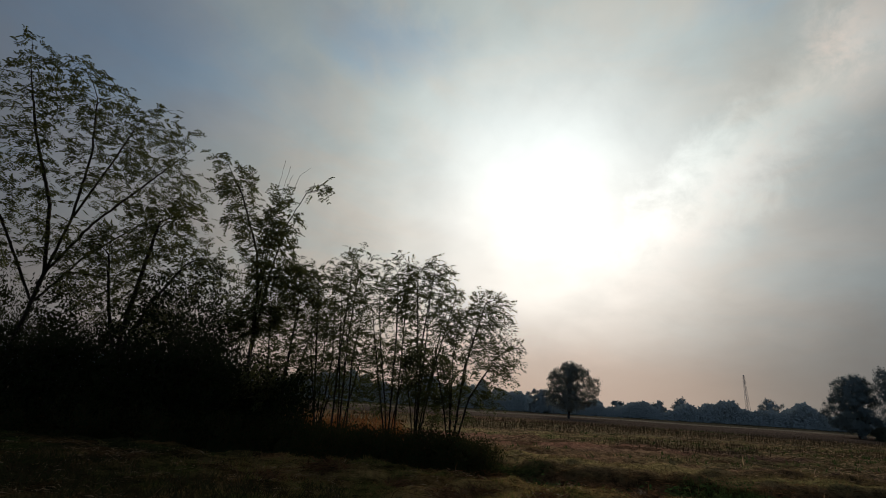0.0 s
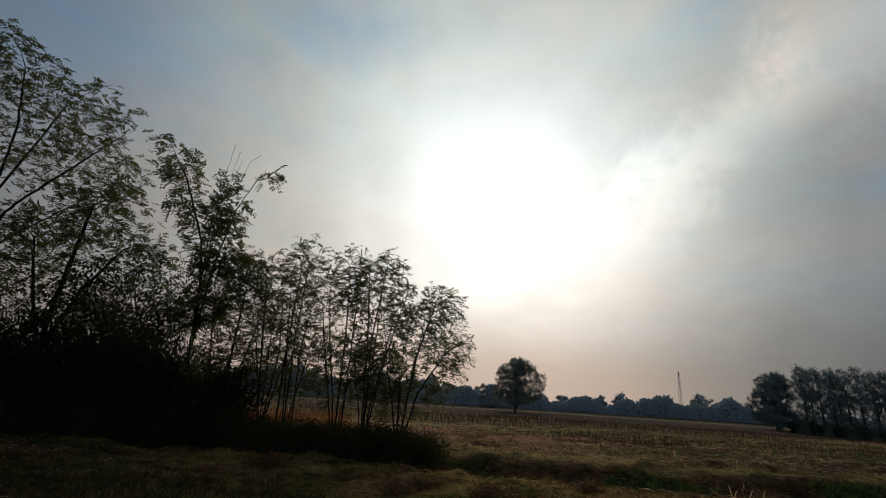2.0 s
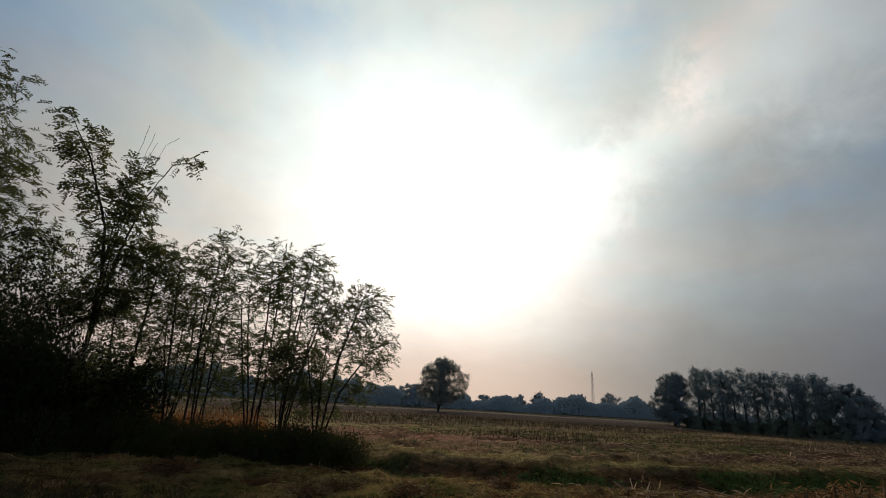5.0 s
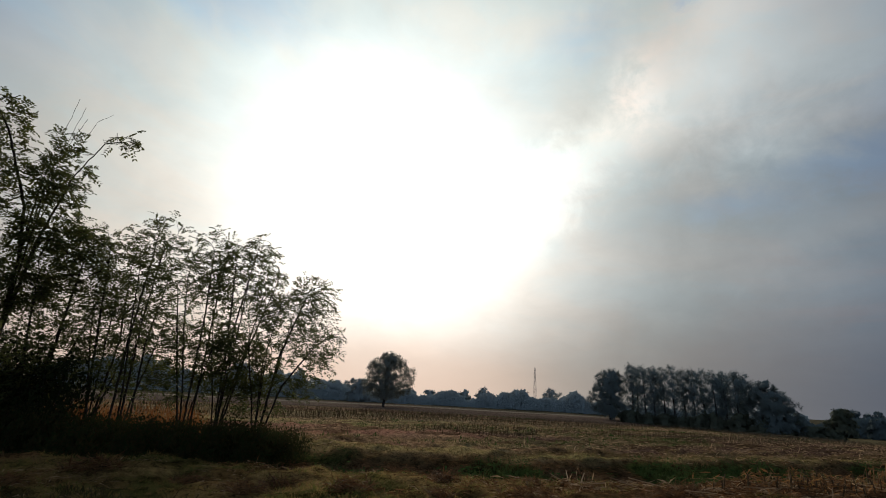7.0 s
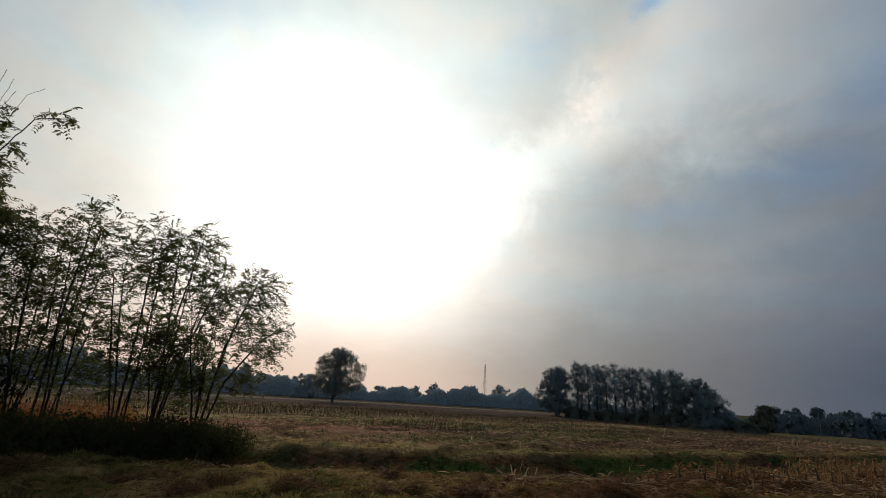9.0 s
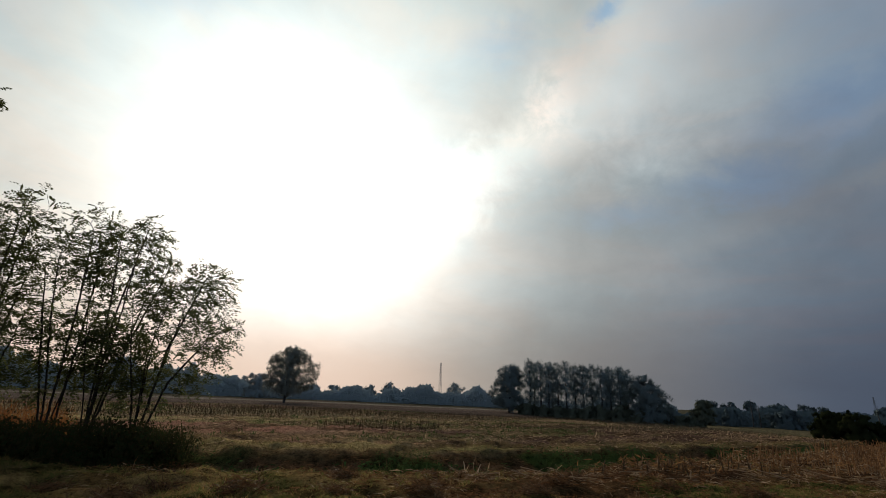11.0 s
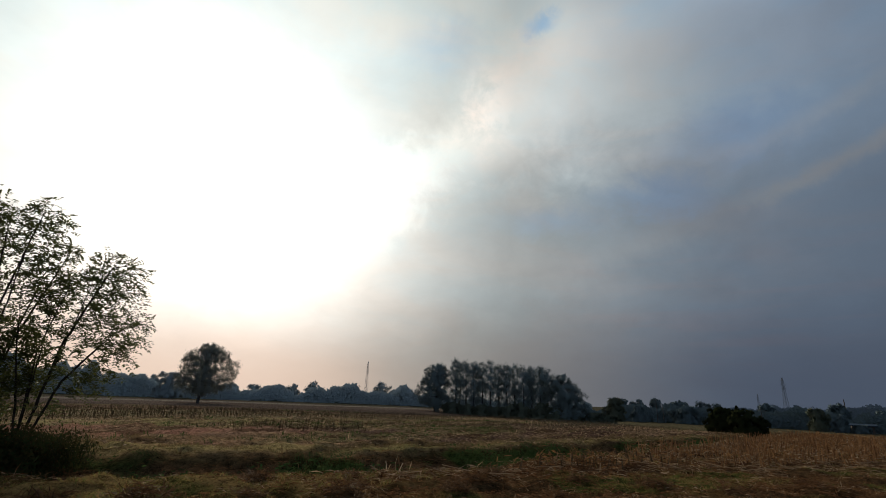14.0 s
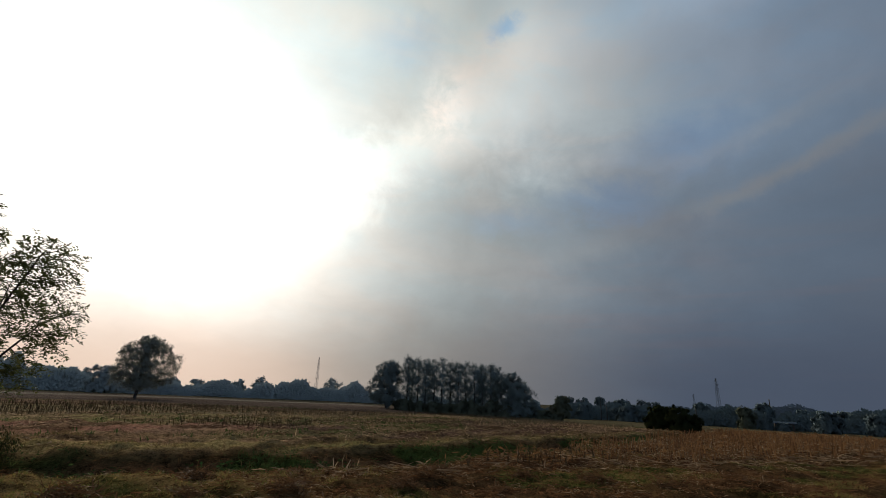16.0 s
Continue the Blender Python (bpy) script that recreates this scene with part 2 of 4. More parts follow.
M_ROOF = surface("farm_roof", (0.04, 0.055, 0.075), 1.0, 0.2, grain=0.01, spec=0.0)
M_TILE = surface("roof_tiles", (0.3, 0.25, 0.24), 0.85, 0.3, grain=0.02)
M_GLASS = surface("dark_window", (0.03, 0.035, 0.04), 0.15, 0.1, spec=0.5)


# ---------------------------------------------------------------- ground
def ramp(lo, hi, v):
    t = np.clip((np.asarray(v, float) - lo) / (hi - lo), 0, 1)
    return t * t * (3 - 2 * t)


def lattice(i, j, seed):
    h = np.sin(i * 127.1 + j * 311.7 + seed * 74.7) * 43758.5453
    return h - np.floor(h)


def clods(x, y, size, seed=0):
    """Smooth random relief, 0 to 1, with lumps of that size in metres."""
    x, y = np.asarray(x, float) / size, np.asarray(y, float) / size
    i, j = np.floor(x), np.floor(y)
    u, v = ramp(0, 1, x - i), ramp(0, 1, y - j)
    a, b = lattice(i, j, seed), lattice(i + 1, j, seed)
    c, d = lattice(i, j + 1, seed), lattice(i + 1, j + 1, seed)
    return (a * (1 - u) + b * u) * (1 - v) + (c * (1 - u) + d * u) * v


def ditch_line(x):
    """Where the ditch's middle runs."""
    return np.interp(x, (-60, -30, -14, -6, 0, 4, 10, 16, 25, 42, 60), (26, 22.5, 19.3, 17.8, 15.6, 13.6, 12.0, 12.0, 12.1, 12.3, 13.5))


def ditch_half(x):
    return np.interp(x, (-14, 0, 8, 20, 30, 42, 50), (2.2, 2.1, 2.0, 1.6, 1.1, 0.7, 0.3))


def lush(x, y):
    """How green the ditch is, 0 to 1: weeds stand in patches between dead stems."""
    patch = np.exp(-((x - 3.4) / 1.5) ** 2) + np.exp(-((x - 8.0) / 1.7) ** 2) + 0.75 * ramp(11, 13.5, x)
    return np.clip(0.75 * patch + 1.1 * (clods(x, y, 1.9, 25) - 0.5), 0, 1)


def land(x, y):
    """Height of the ground."""
    x, y = np.asarray(x, float), np.asarray(y, float)
    r, a = np.hypot(x, y), np.degrees(np.arctan2(x, y))
    h = -(0.7 + 1.1 * ramp(38, 58, a)) * ramp(38, 112, r)
    off = (y - ditch_line(x)) / ditch_half(x)
    h = h - (0.36 + 0.34 * clods(x, y * 0.3, 4.0, 31)) * np.exp(-off ** 4) * ramp(52, 40, x)
    near = ramp(70, 25, r)
    h = h + near * (0.14 * (clods(x, y, 1.7, 1) - 0.5) + 0.15 * (clods(x, y, 0.7, 2) - 0.5) + 0.15 * (clods(x, y, 0.32, 4) - 0.5))
    field = ramp(1.0, 2.2, off) * near
    h = h + 0.04 * field * np.sin(y * 2 * np.pi / 0.75)
    return h + 0.3 * (clods(x, y, 14, 3) - 0.5) * ramp(14, 40, r) * ramp(400, 100, r)


def land_colour(x, y):
    """Base colour of soil, litter and turf, zone by zone, with some light and shade in it."""
    off = (y - ditch_line(x)) / ditch_half(x)
    r = np.hypot(x, y)
    def blend(c, w, rgb):
        return c * (1 - w[:, None]) + np.array(rgb) * w[:, None]
    c = np.tile(np.array((0.2, 0.132, 0.053)), (len(x), 1))
    c = blend(c, ramp(2, 10, x), (0.06, 0.036, 0.018))
    # verge darkens leftwards: uncut turf, plus the trees' shade put into its colour
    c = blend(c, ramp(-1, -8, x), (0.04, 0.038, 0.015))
    c = blend(c, ramp(0.45, 0.7, clods(x, y, 1.3, 5)) * 0.8, (0.055, 0.065, 0.017))
    c = blend(c, ramp(0.5, 0.75, clods(x, y, 0.9, 6)) * 0.6, (0.145, 0.072, 0.032))
    front = y - (12.6 - 0.37 * x)
    c = blend(c, ramp(-1.5, 0.0, front) * ramp(-0.7, -1.2, off) * ramp(6, 10, x), (0.08, 0.042, 0.021))
    c = blend(c, ramp(1.3, 0.8, np.abs(off)) * ramp(50, 42, x), (0.032, 0.049, 0.014))
    c = blend(c, ramp(1.3, 0.8, np.abs(off)) * ramp(0.55, 0.25, lush(x, y)) * 0.9, (0.1, 0.055, 0.03))
    c = blend(c, ramp(0.52, 0.72, clods(x, y, 0.62, 20)) * ramp(0.3, 0.6, clods(x, y, 2.6, 21)) * 0.75, (0.035, 0.022, 0.01))
    field = ramp(1.0, 1.5, off)
    c = blend(c, field, (0.088, 0.058, 0.036))
    wy = y + 2.2 * (clods(x * 0.16, y * 0.3, 2.2, 8) - 0.5)
    # red-brown litter, then dark soil under the standing stubble, a weedy strip, the far rows, bare earth
    c = blend(c, field * ramp(29, 27.5, wy) * ramp(15, 9, x), (0.14, 0.074, 0.05))
    c = blend(c, field * ramp(29, 27.5, wy) * ramp(9, 15, x), (0.07, 0.044, 0.032))
    c = blend(c, field * ramp(28.5, 30, wy) * ramp(35.5, 33.5, wy), (0.135, 0.108, 0.05))
    c = blend(c, field * ramp(34, 36, wy) * ramp(52, 48, wy), (0.1, 0.08, 0.045))
    c = blend(c, field * ramp(49, 52, wy), (0.085, 0.055, 0.038))
    c = blend(c, field * ramp(2.9, 1.9, off), (0.14, 0.106, 0.046))
    c = blend(c, field * ramp(0.52, 0.8, clods(x * 0.14, y, 1.5, 9)) * 0.65, (0.085, 0.08, 0.031))
    c = blend(c, field * ramp(0.55, 0.8, clods(x * 0.25, y, 1.1, 27)) * 0.6, (0.15, 0.1, 0.06))
    c = blend(c, field * ramp(0.5, 0.75, clods(x * 0.5, y, 0.7, 22)) * 0.75, (0.04, 0.026, 0.015))
    # field lightened towards the sun's side: its backlit gleam put into the colour
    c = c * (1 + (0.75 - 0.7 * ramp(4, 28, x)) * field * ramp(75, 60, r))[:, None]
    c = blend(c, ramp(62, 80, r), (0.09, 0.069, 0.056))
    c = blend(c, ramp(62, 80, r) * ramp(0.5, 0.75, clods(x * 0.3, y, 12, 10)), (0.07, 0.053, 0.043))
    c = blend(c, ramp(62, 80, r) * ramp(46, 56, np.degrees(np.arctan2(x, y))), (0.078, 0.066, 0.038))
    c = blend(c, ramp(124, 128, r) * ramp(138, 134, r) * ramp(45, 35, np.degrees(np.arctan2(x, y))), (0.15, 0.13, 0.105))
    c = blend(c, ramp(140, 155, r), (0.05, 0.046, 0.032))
    return c


def mesh_of(name, verts, faces, material, smooth=False):
    me = bpy.data.meshes.new(name)
    me.from_pydata(np.asarray(verts).tolist() if not isinstance(verts, list) else verts, [], np.asarray(faces).tolist() if not isinstance(faces, list) else faces)
    me.materials.append(material)
    if smooth:
        me.polygons.foreach_set("use_smooth", [True] * len(me.polygons))
    me.update()
    return me


def make_ground():
    n = 600
    s = np.linspace(-6.5, 6.5, n)
    gx, gy = np.meshgrid(8 + 7.5 * np.sinh(s), 11 + 7.5 * np.sinh(s), indexing="ij")
    gx, gy = gx.ravel(), gy.ravel()
    gz = land(gx, gy)
    i, j = np.meshgrid(np.arange(n - 1), np.arange(n - 1), indexing="ij")
    a = (i * n + j).ravel()
    faces = np.stack([a, a + n, a + n + 1, a + 1], 1)
    me = mesh_of("ground", np.stack([gx, gy, gz], 1), faces, M_GROUND, True)
    attr = me.color_attributes.new("zone", "FLOAT_COLOR", "POINT")
    rgba = np.ones((len(gx), 4))
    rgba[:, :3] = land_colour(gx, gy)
    attr.data.foreach_set("color", rgba.ravel())
    tagged(new("ground", me), "brown harvested maize field with a grassy ditch and mown verge", "ground", kind="structure")


make_ground()


# ---------------------------------------------------------------- plant building
def unit(v):
    return v / np.maximum(np.linalg.norm(v, axis=-1, keepdims=True), 1e-9)


def grow(stems, attract, rng, step, reach, limit=2600):
    """Space colonisation: branches grow from the stems towards scattered points. Returns places and parents."""
    pts, par = [], []
    for stem in stems:
        stem = np.array(stem, float)
        prev = -1
        for a, b in zip(stem[:-1], stem[1:]):
            cuts = max(1, int(np.linalg.norm(b - a) / step))
            for q in range(cuts):
                p = a + (b - a) * q / cuts
                if q:
                    p = p + rng.normal(0, step * 0.045, 3)
                if prev == -1 and pts and np.linalg.norm(p - pts[0]) < 0.02:
                    prev = 0
                    continue
                pts.append(p)
                par.append(prev)
                prev = len(pts) - 1
        pts.append(stem[-1])
        par.append(prev)
    pts = np.array(pts)
    gap = np.linalg.norm(attract[:, None] - pts[None], axis=2)
    near, dist = gap.argmin(1), gap.min(1)
    live = np.ones(len(attract), bool)
    for turn in range(160):
        live &= dist > reach
        if not live.any() or len(pts) > limit:
            break
        ids = np.unique(near[live])
        pull = np.zeros((len(pts), 3))
        np.add.at(pull, near[live], unit(attract[live] - pts[near[live]]))
        way = unit(pull[ids] + rng.normal(0, 0.22, (len(ids), 3)) + (0, 0, 0.12))
        fresh = pts[ids] + way * step
        start = len(pts)
        pts = np.vstack([pts, fresh])
        par.extend(ids.tolist())
        gap = np.linalg.norm(attract[:, None] - fresh[None], axis=2)
        best = gap.argmin(1)
        better = gap.min(1) < dist - 1e-4
        near = np.where(better, start + best, near)
        dist = np.where(better, gap.min(1), dist)
        # a point that draws no nearer is given up
        if turn > 8:
            stuck = live & ~better & (rng.random(len(live)) < 0.3)
            live &= ~stuck
    return pts, np.array(par)


def girths(par, tip_r, base_r):
    """Radius at each node, from the number of twigs that it carries."""
    n = len(par)
    kids = np.bincount(par[par >= 0], minlength=n)
    tips = (kids == 0).astype(float)
    for q in range(n - 1, 0, -1):
        if par[q] >= 0:
            tips[par[q]] += tips[q]
    power = math.log(base_r / tip_r) / math.log(max(2.0, tips.max()))
    share = tips / tips.max()
    return tip_r * np.maximum(tips, 1) ** power * (0.72 + 0.5 * ramp(0.45, 0.95, share)), tips


def tubes(a, b, ra, rb, sides):
    """Tapered round sticks from a to b, all in one go."""
    d = unit(b - a)
    ref = np.where(np.abs(d[:, 2:3]) > 0.9, (1.0, 0, 0), (0, 0, 1.0))
    u = unit(np.cross(d, ref))
    v = np.cross(d, u)
    ang = np.arange(sides) * 2 * np.pi / sides
    ring = u[:, None] * np.cos(ang)[None, :, None] + v[:, None] * np.sin(ang)[None, :, None]
    verts = np.concatenate([a[:, None] + ring * ra[:, None, None], b[:, None] + ring * rb[:, None, None]], 1).reshape(-1, 3)
    q = np.arange(sides)
    quad = np.stack([q, (q + 1) % sides, sides + (q + 1) % sides, sides + q], 1)
    faces = (np.arange(len(a)) * 2 * sides)[:, None, None] + quad[None]
    return verts, faces.reshape(-1, 4)


def wood(pts, par, rad, sides):
    e = np.where(par >= 0)[0]
    a, b = pts[par[e]], pts[e]
    over = b + unit(b - a) * rad[e][:, None] * 0.4
    return tubes(a, over, np.minimum(rad[par[e]], rad[e] * 1.35), rad[e], sides)


def leaflets(at, axis, flat, length, width):
    """One kite-shaped leaf at each place."""
    side = unit(np.cross(axis, flat))
    mid = at + axis * (length * 0.45)[:, None]
    bend = unit(np.cross(side, axis)) * (length * 0.1)[:, None]
    verts = np.stack([at, mid + side * (width / 2)[:, None] + bend, at + axis * length[:, None], mid - side * (width / 2)[:, None] + bend], 1)
    faces = (np.arange(len(at)) * 4)[:, None] + np.array((0, 1, 2, 3))[None]
    return verts.reshape(-1, 3), faces


def pinnate(at, way, rng, length, pairs, size):
    """Feathered leaves, each a row of paired leaflets on a drooping rib."""
    n = len(at)
    way = unit(way)
    up = np.tile((0, 0, 1.0), (n, 1)) + rng.normal(0, 0.28, (n, 3))
    side = unit(np.cross(way, up))
    ln = length * rng.uniform(0.6, 1.15, n)
    out_v, out_f, count = [], [], 0
    for q in range(pairs):
        t = (q + 0.6) / pairs
        p = at + way * (ln * t)[:, None] + np.array((0, 0, -1.0)) * (ln * 0.22 * t * t)[:, None]
        for sgn in (-1, 1):
            ax = unit(side * sgn + way * 0.55 + rng.normal(0, 0.16, (n, 3)) - (0, 0, 0.1))
            v, f = leaflets(p, ax, up + rng.normal(0, 0.25, (n, 3)), size * rng.uniform(0.7, 1.2, n), size * 0.5 * np.ones(n))
            out_v.append(v)
            out_f.append(f + count)
            count += len(v)
    return np.vstack(out_v), np.vstack(out_f)


def blob_points(rng, crowns, frame_of):
    """Points scattered through the crown's lobes, thicker towards their skins."""
    out = []
    for u, z, ru, rz, n in crowns:
        d = unit(rng.normal(0, 1, (n, 3))) * (rng.random((n, 1)) ** 0.42)
        out.append(frame_of(u + d[:, 0] * ru, d[:, 1] * ru * 0.85, z + d[:, 2] * rz))
    return np.vstack(out)


def part(name, me, parent, label=""):
    ob = new(name, me)
    ob.parent = parent
    return tagged(ob, label) if label else ob


def local_frame(x, y):
    """Sideways, depth and height at a plant, as seen from the verge."""
    a = math.atan2(x, y)
    def frame_of(u, v, z):
        u, v, z = np.broadcast_arrays(np.asarray(u, float), np.asarray(v, float), np.asarray(z, float))
        return np.stack([u * math.cos(a) + v * math.sin(a), -u * math.sin(a) + v * math.cos(a), z], -1)
    return frame_of


def make_tree(name, x, y, stems, crowns, seed, girth=0.1, step=0.2, reach=0.28, leaf="pinnate", per=3, size=0.125, length=0.34,
              twig=5, tip=0.006, mat=None, bark=None, label="", category="tree", group="", sides=6, spray=0.12, limit=2600, bald=None):
    """A tree or shrub with its wood as trunk and its leaves as crown; stems and crowns are in its own sideways and height metres."""
    rng = np.random.default_rng(seed)
    fo = local_frame(x, y)
    foot = float(land(x, y))
    paths = [[fo(u, v, z)[()] for u, v, z in stem] for stem in stems]
    pts, par = grow(paths, blob_points(rng, crowns, fo), rng, step, reach, limit)
    rad, tips = girths(par, tip, girth)
    root = new(name)
    root.location = (x, y, foot)
    tagged(root, label, category, group)
    shift = np.array((0, 0, -foot))
    v, f = wood(pts + shift, par, rad, sides)
    part("trunk", mesh_of("trunk", v, f, bark or M_BARK, True), root)
    ends = np.where((tips <= twig) & (par >= 0))[0]
    if bald:
        # a top whose leaves have fallen
        keep = np.linalg.norm(pts[ends] - fo(bald[0], 0, bald[1]), axis=1) > bald[2]
        ends = ends[keep]
    ends = np.repeat(ends, per)
    at = pts[ends] + shift + rng.normal(0, spray, (len(ends), 3))
    way = (unit(pts[ends] - pts[par[ends]]) + rng.normal(0, 0.75, (len(ends), 3))) * (1, 1, 0.75) - (0, 0, 0.22)
    if not per:
        return root
    if leaf == "pinnate":
        v, f = pinnate(at, way, rng, length, 5, size)
    else:
        # leaves turn their faces out of the crown
        out = unit((at - (0, 0, np.median(at[:, 2]))) * (1, 1, 0.15)) + rng.normal(0, 0.24, at.shape) * (1, 1, 0.6)
        v, f = leaflets(at, unit(np.cross(out, way)), out, size * rng.uniform(0.6, 1.3, len(at)), size * 0.6 * np.ones(len(at)))
    part("crown", mesh_of("crown", v, f, mat or M_LOCUST), root)
    return root


# ---------------------------------------------------------------- locusts along the ditch
THIN = "slender black locust with feathered dark green leaves on the ditch bank"
ROOT = (0, 0, -0.4)
make_tree("locust_tree", -15.84, 18.03,
          [[ROOT, (0.0, 0, 2.8), (0.3, 0.1, 5.6), (0.6, 0.1, 8), (0.6, 0, 11.0), (0.2, 0, 13.6)],
           [ROOT, (0.0, 0, 2.8), (0.3, 0.1, 5.6), (1.3, -0.2, 7.9), (2.5, -0.3, 9.8), (4.0, -0.3, 12.2)],
           [ROOT, (0.0, 0, 2.8), (0.2, 0.1, 4.4), (1.4, 0.3, 6.6), (3.6, 0.3, 9.2)],
           [ROOT, (0.0, 0, 2.8), (0.3, 0.1, 5.6), (0.6, 0.1, 8), (1.4, 0.2, 11.0), (1.9, 0.2, 13.2)],
           [ROOT, (0.0, 0, 2.8), (0.3, 0.1, 5.6), (-0.2, 0.2, 8.4), (-1.4, 0.2, 11.4), (-2.2, 0.2, 14.0)],
           [ROOT, (0.0, 0, 2.8), (0.2, 0.1, 4.4), (-1.2, 0.2, 7.0), (-2.6, 0.2, 9.4)]],
          [(-0.6, 13.2, 2.4, 1.9, 320), (2.2, 12.5, 2.6, 1.7, 340), (-1.2, 9.2, 2.5, 2.6, 280), (2.8, 10.2, 2.8, 1.6, 320), (-2.3, 14.6, 0.9, 0.9, 60),
           (-3.6, 10.5, 2.2, 3.4, 240), (0.4, 6.4, 2.4, 1.7, 170), (2.6, 7.6, 2.2, 1.3, 140)],
          11, 0.21, 0.22, 0.34, per=2, twig=3, tip=0.006, size=0.13, spray=0.08, label="tall leaning black locust with an airy feathered crown beside the ditch", category="tree", limit=5200)
make_tree("locust_tree", -12.46, 18.6,
          [[ROOT, (0.14, 0, 2.4), (0.2, 0, 4.1), (0.35, 0, 6.1), (0.5, 0, 8.2)],
           [ROOT, (0.14, 0, 2.4), (0.9, 0.2, 4.8), (1.8, 0.2, 6.6)],
           [ROOT, (0.14, 0, 2.4), (-0.5, -0.2, 4.6), (-0.9, -0.2, 6.4)]],
          [(0.9, 8.2, 1.6, 1.7, 220), (2.1, 6.6, 1.5, 1.6, 200), (-0.7, 6.0, 1.9, 1.9, 230), (0.6, 4.2, 1.8, 1.2, 130)],
          12, 0.21, per=2, twig=4, tip=0.008, size=0.14, spray=0.08, label="leaning black locust with a dense dark crown beside the ditch", category="tree", limit=3600)
make_tree("locust_tree", -7.21, 19.19,
          [[ROOT, (-0.18, 0, 2.7), (-0.31, 0, 5.4), (-0.37, 0, 7.6), (-0.3, 0, 9.2), (-0.1, 0, 11.6)],
           [ROOT, (-0.18, 0, 2.7), (-0.31, 0, 5.4), (-0.6, 0.1, 7.2), (-1.6, 0, 9.6), (-2.6, 0, 11.2)],
           [ROOT, (-0.18, 0, 2.7), (0, 0, 6.0), (0.4, 0.1, 8.6), (1.0, 0, 10.2), (1.9, 0, 10.75)],
           [ROOT, (-0.18, 0, 2.7), (-0.2, 0.1, 6.2), (0.2, 0.1, 9.0), (0.6, 0.1, 11.0), (1.0, 0.1, 11.5)],
           [ROOT, (-0.18, 0, 2.7), (-0.2, 0.1, 6.2), (-0.1, 0.2, 9.4), (0.15, 0.1, 11.4)], [ROOT, (-0.18, 0, 2.7), (-0.31, 0, 5.4), (-0.2, 0, 8.8), (0.3, -0.1, 10.9)]],
          [(-2.7, 11.1, 0.45, 0.5, 22), (-1.9, 9.9, 1.0, 0.9, 60), (1.6, 10.55, 0.7, 0.3, 24), (-1.1, 8.2, 1.2, 1.0, 70), (0, 8.1, 1.1, 1.3, 80), (0.2, 6.4, 1.6, 1.3, 150), (-0.2, 4.6, 1.5, 1.2, 100)],
          13, 0.15, per=3, twig=3, tip=0.009, size=0.15, length=0.42, bald=(0.3, 11.2, 1.2), label="black locust with bare twigs at its thin spiky top", category="tree", limit=2600)
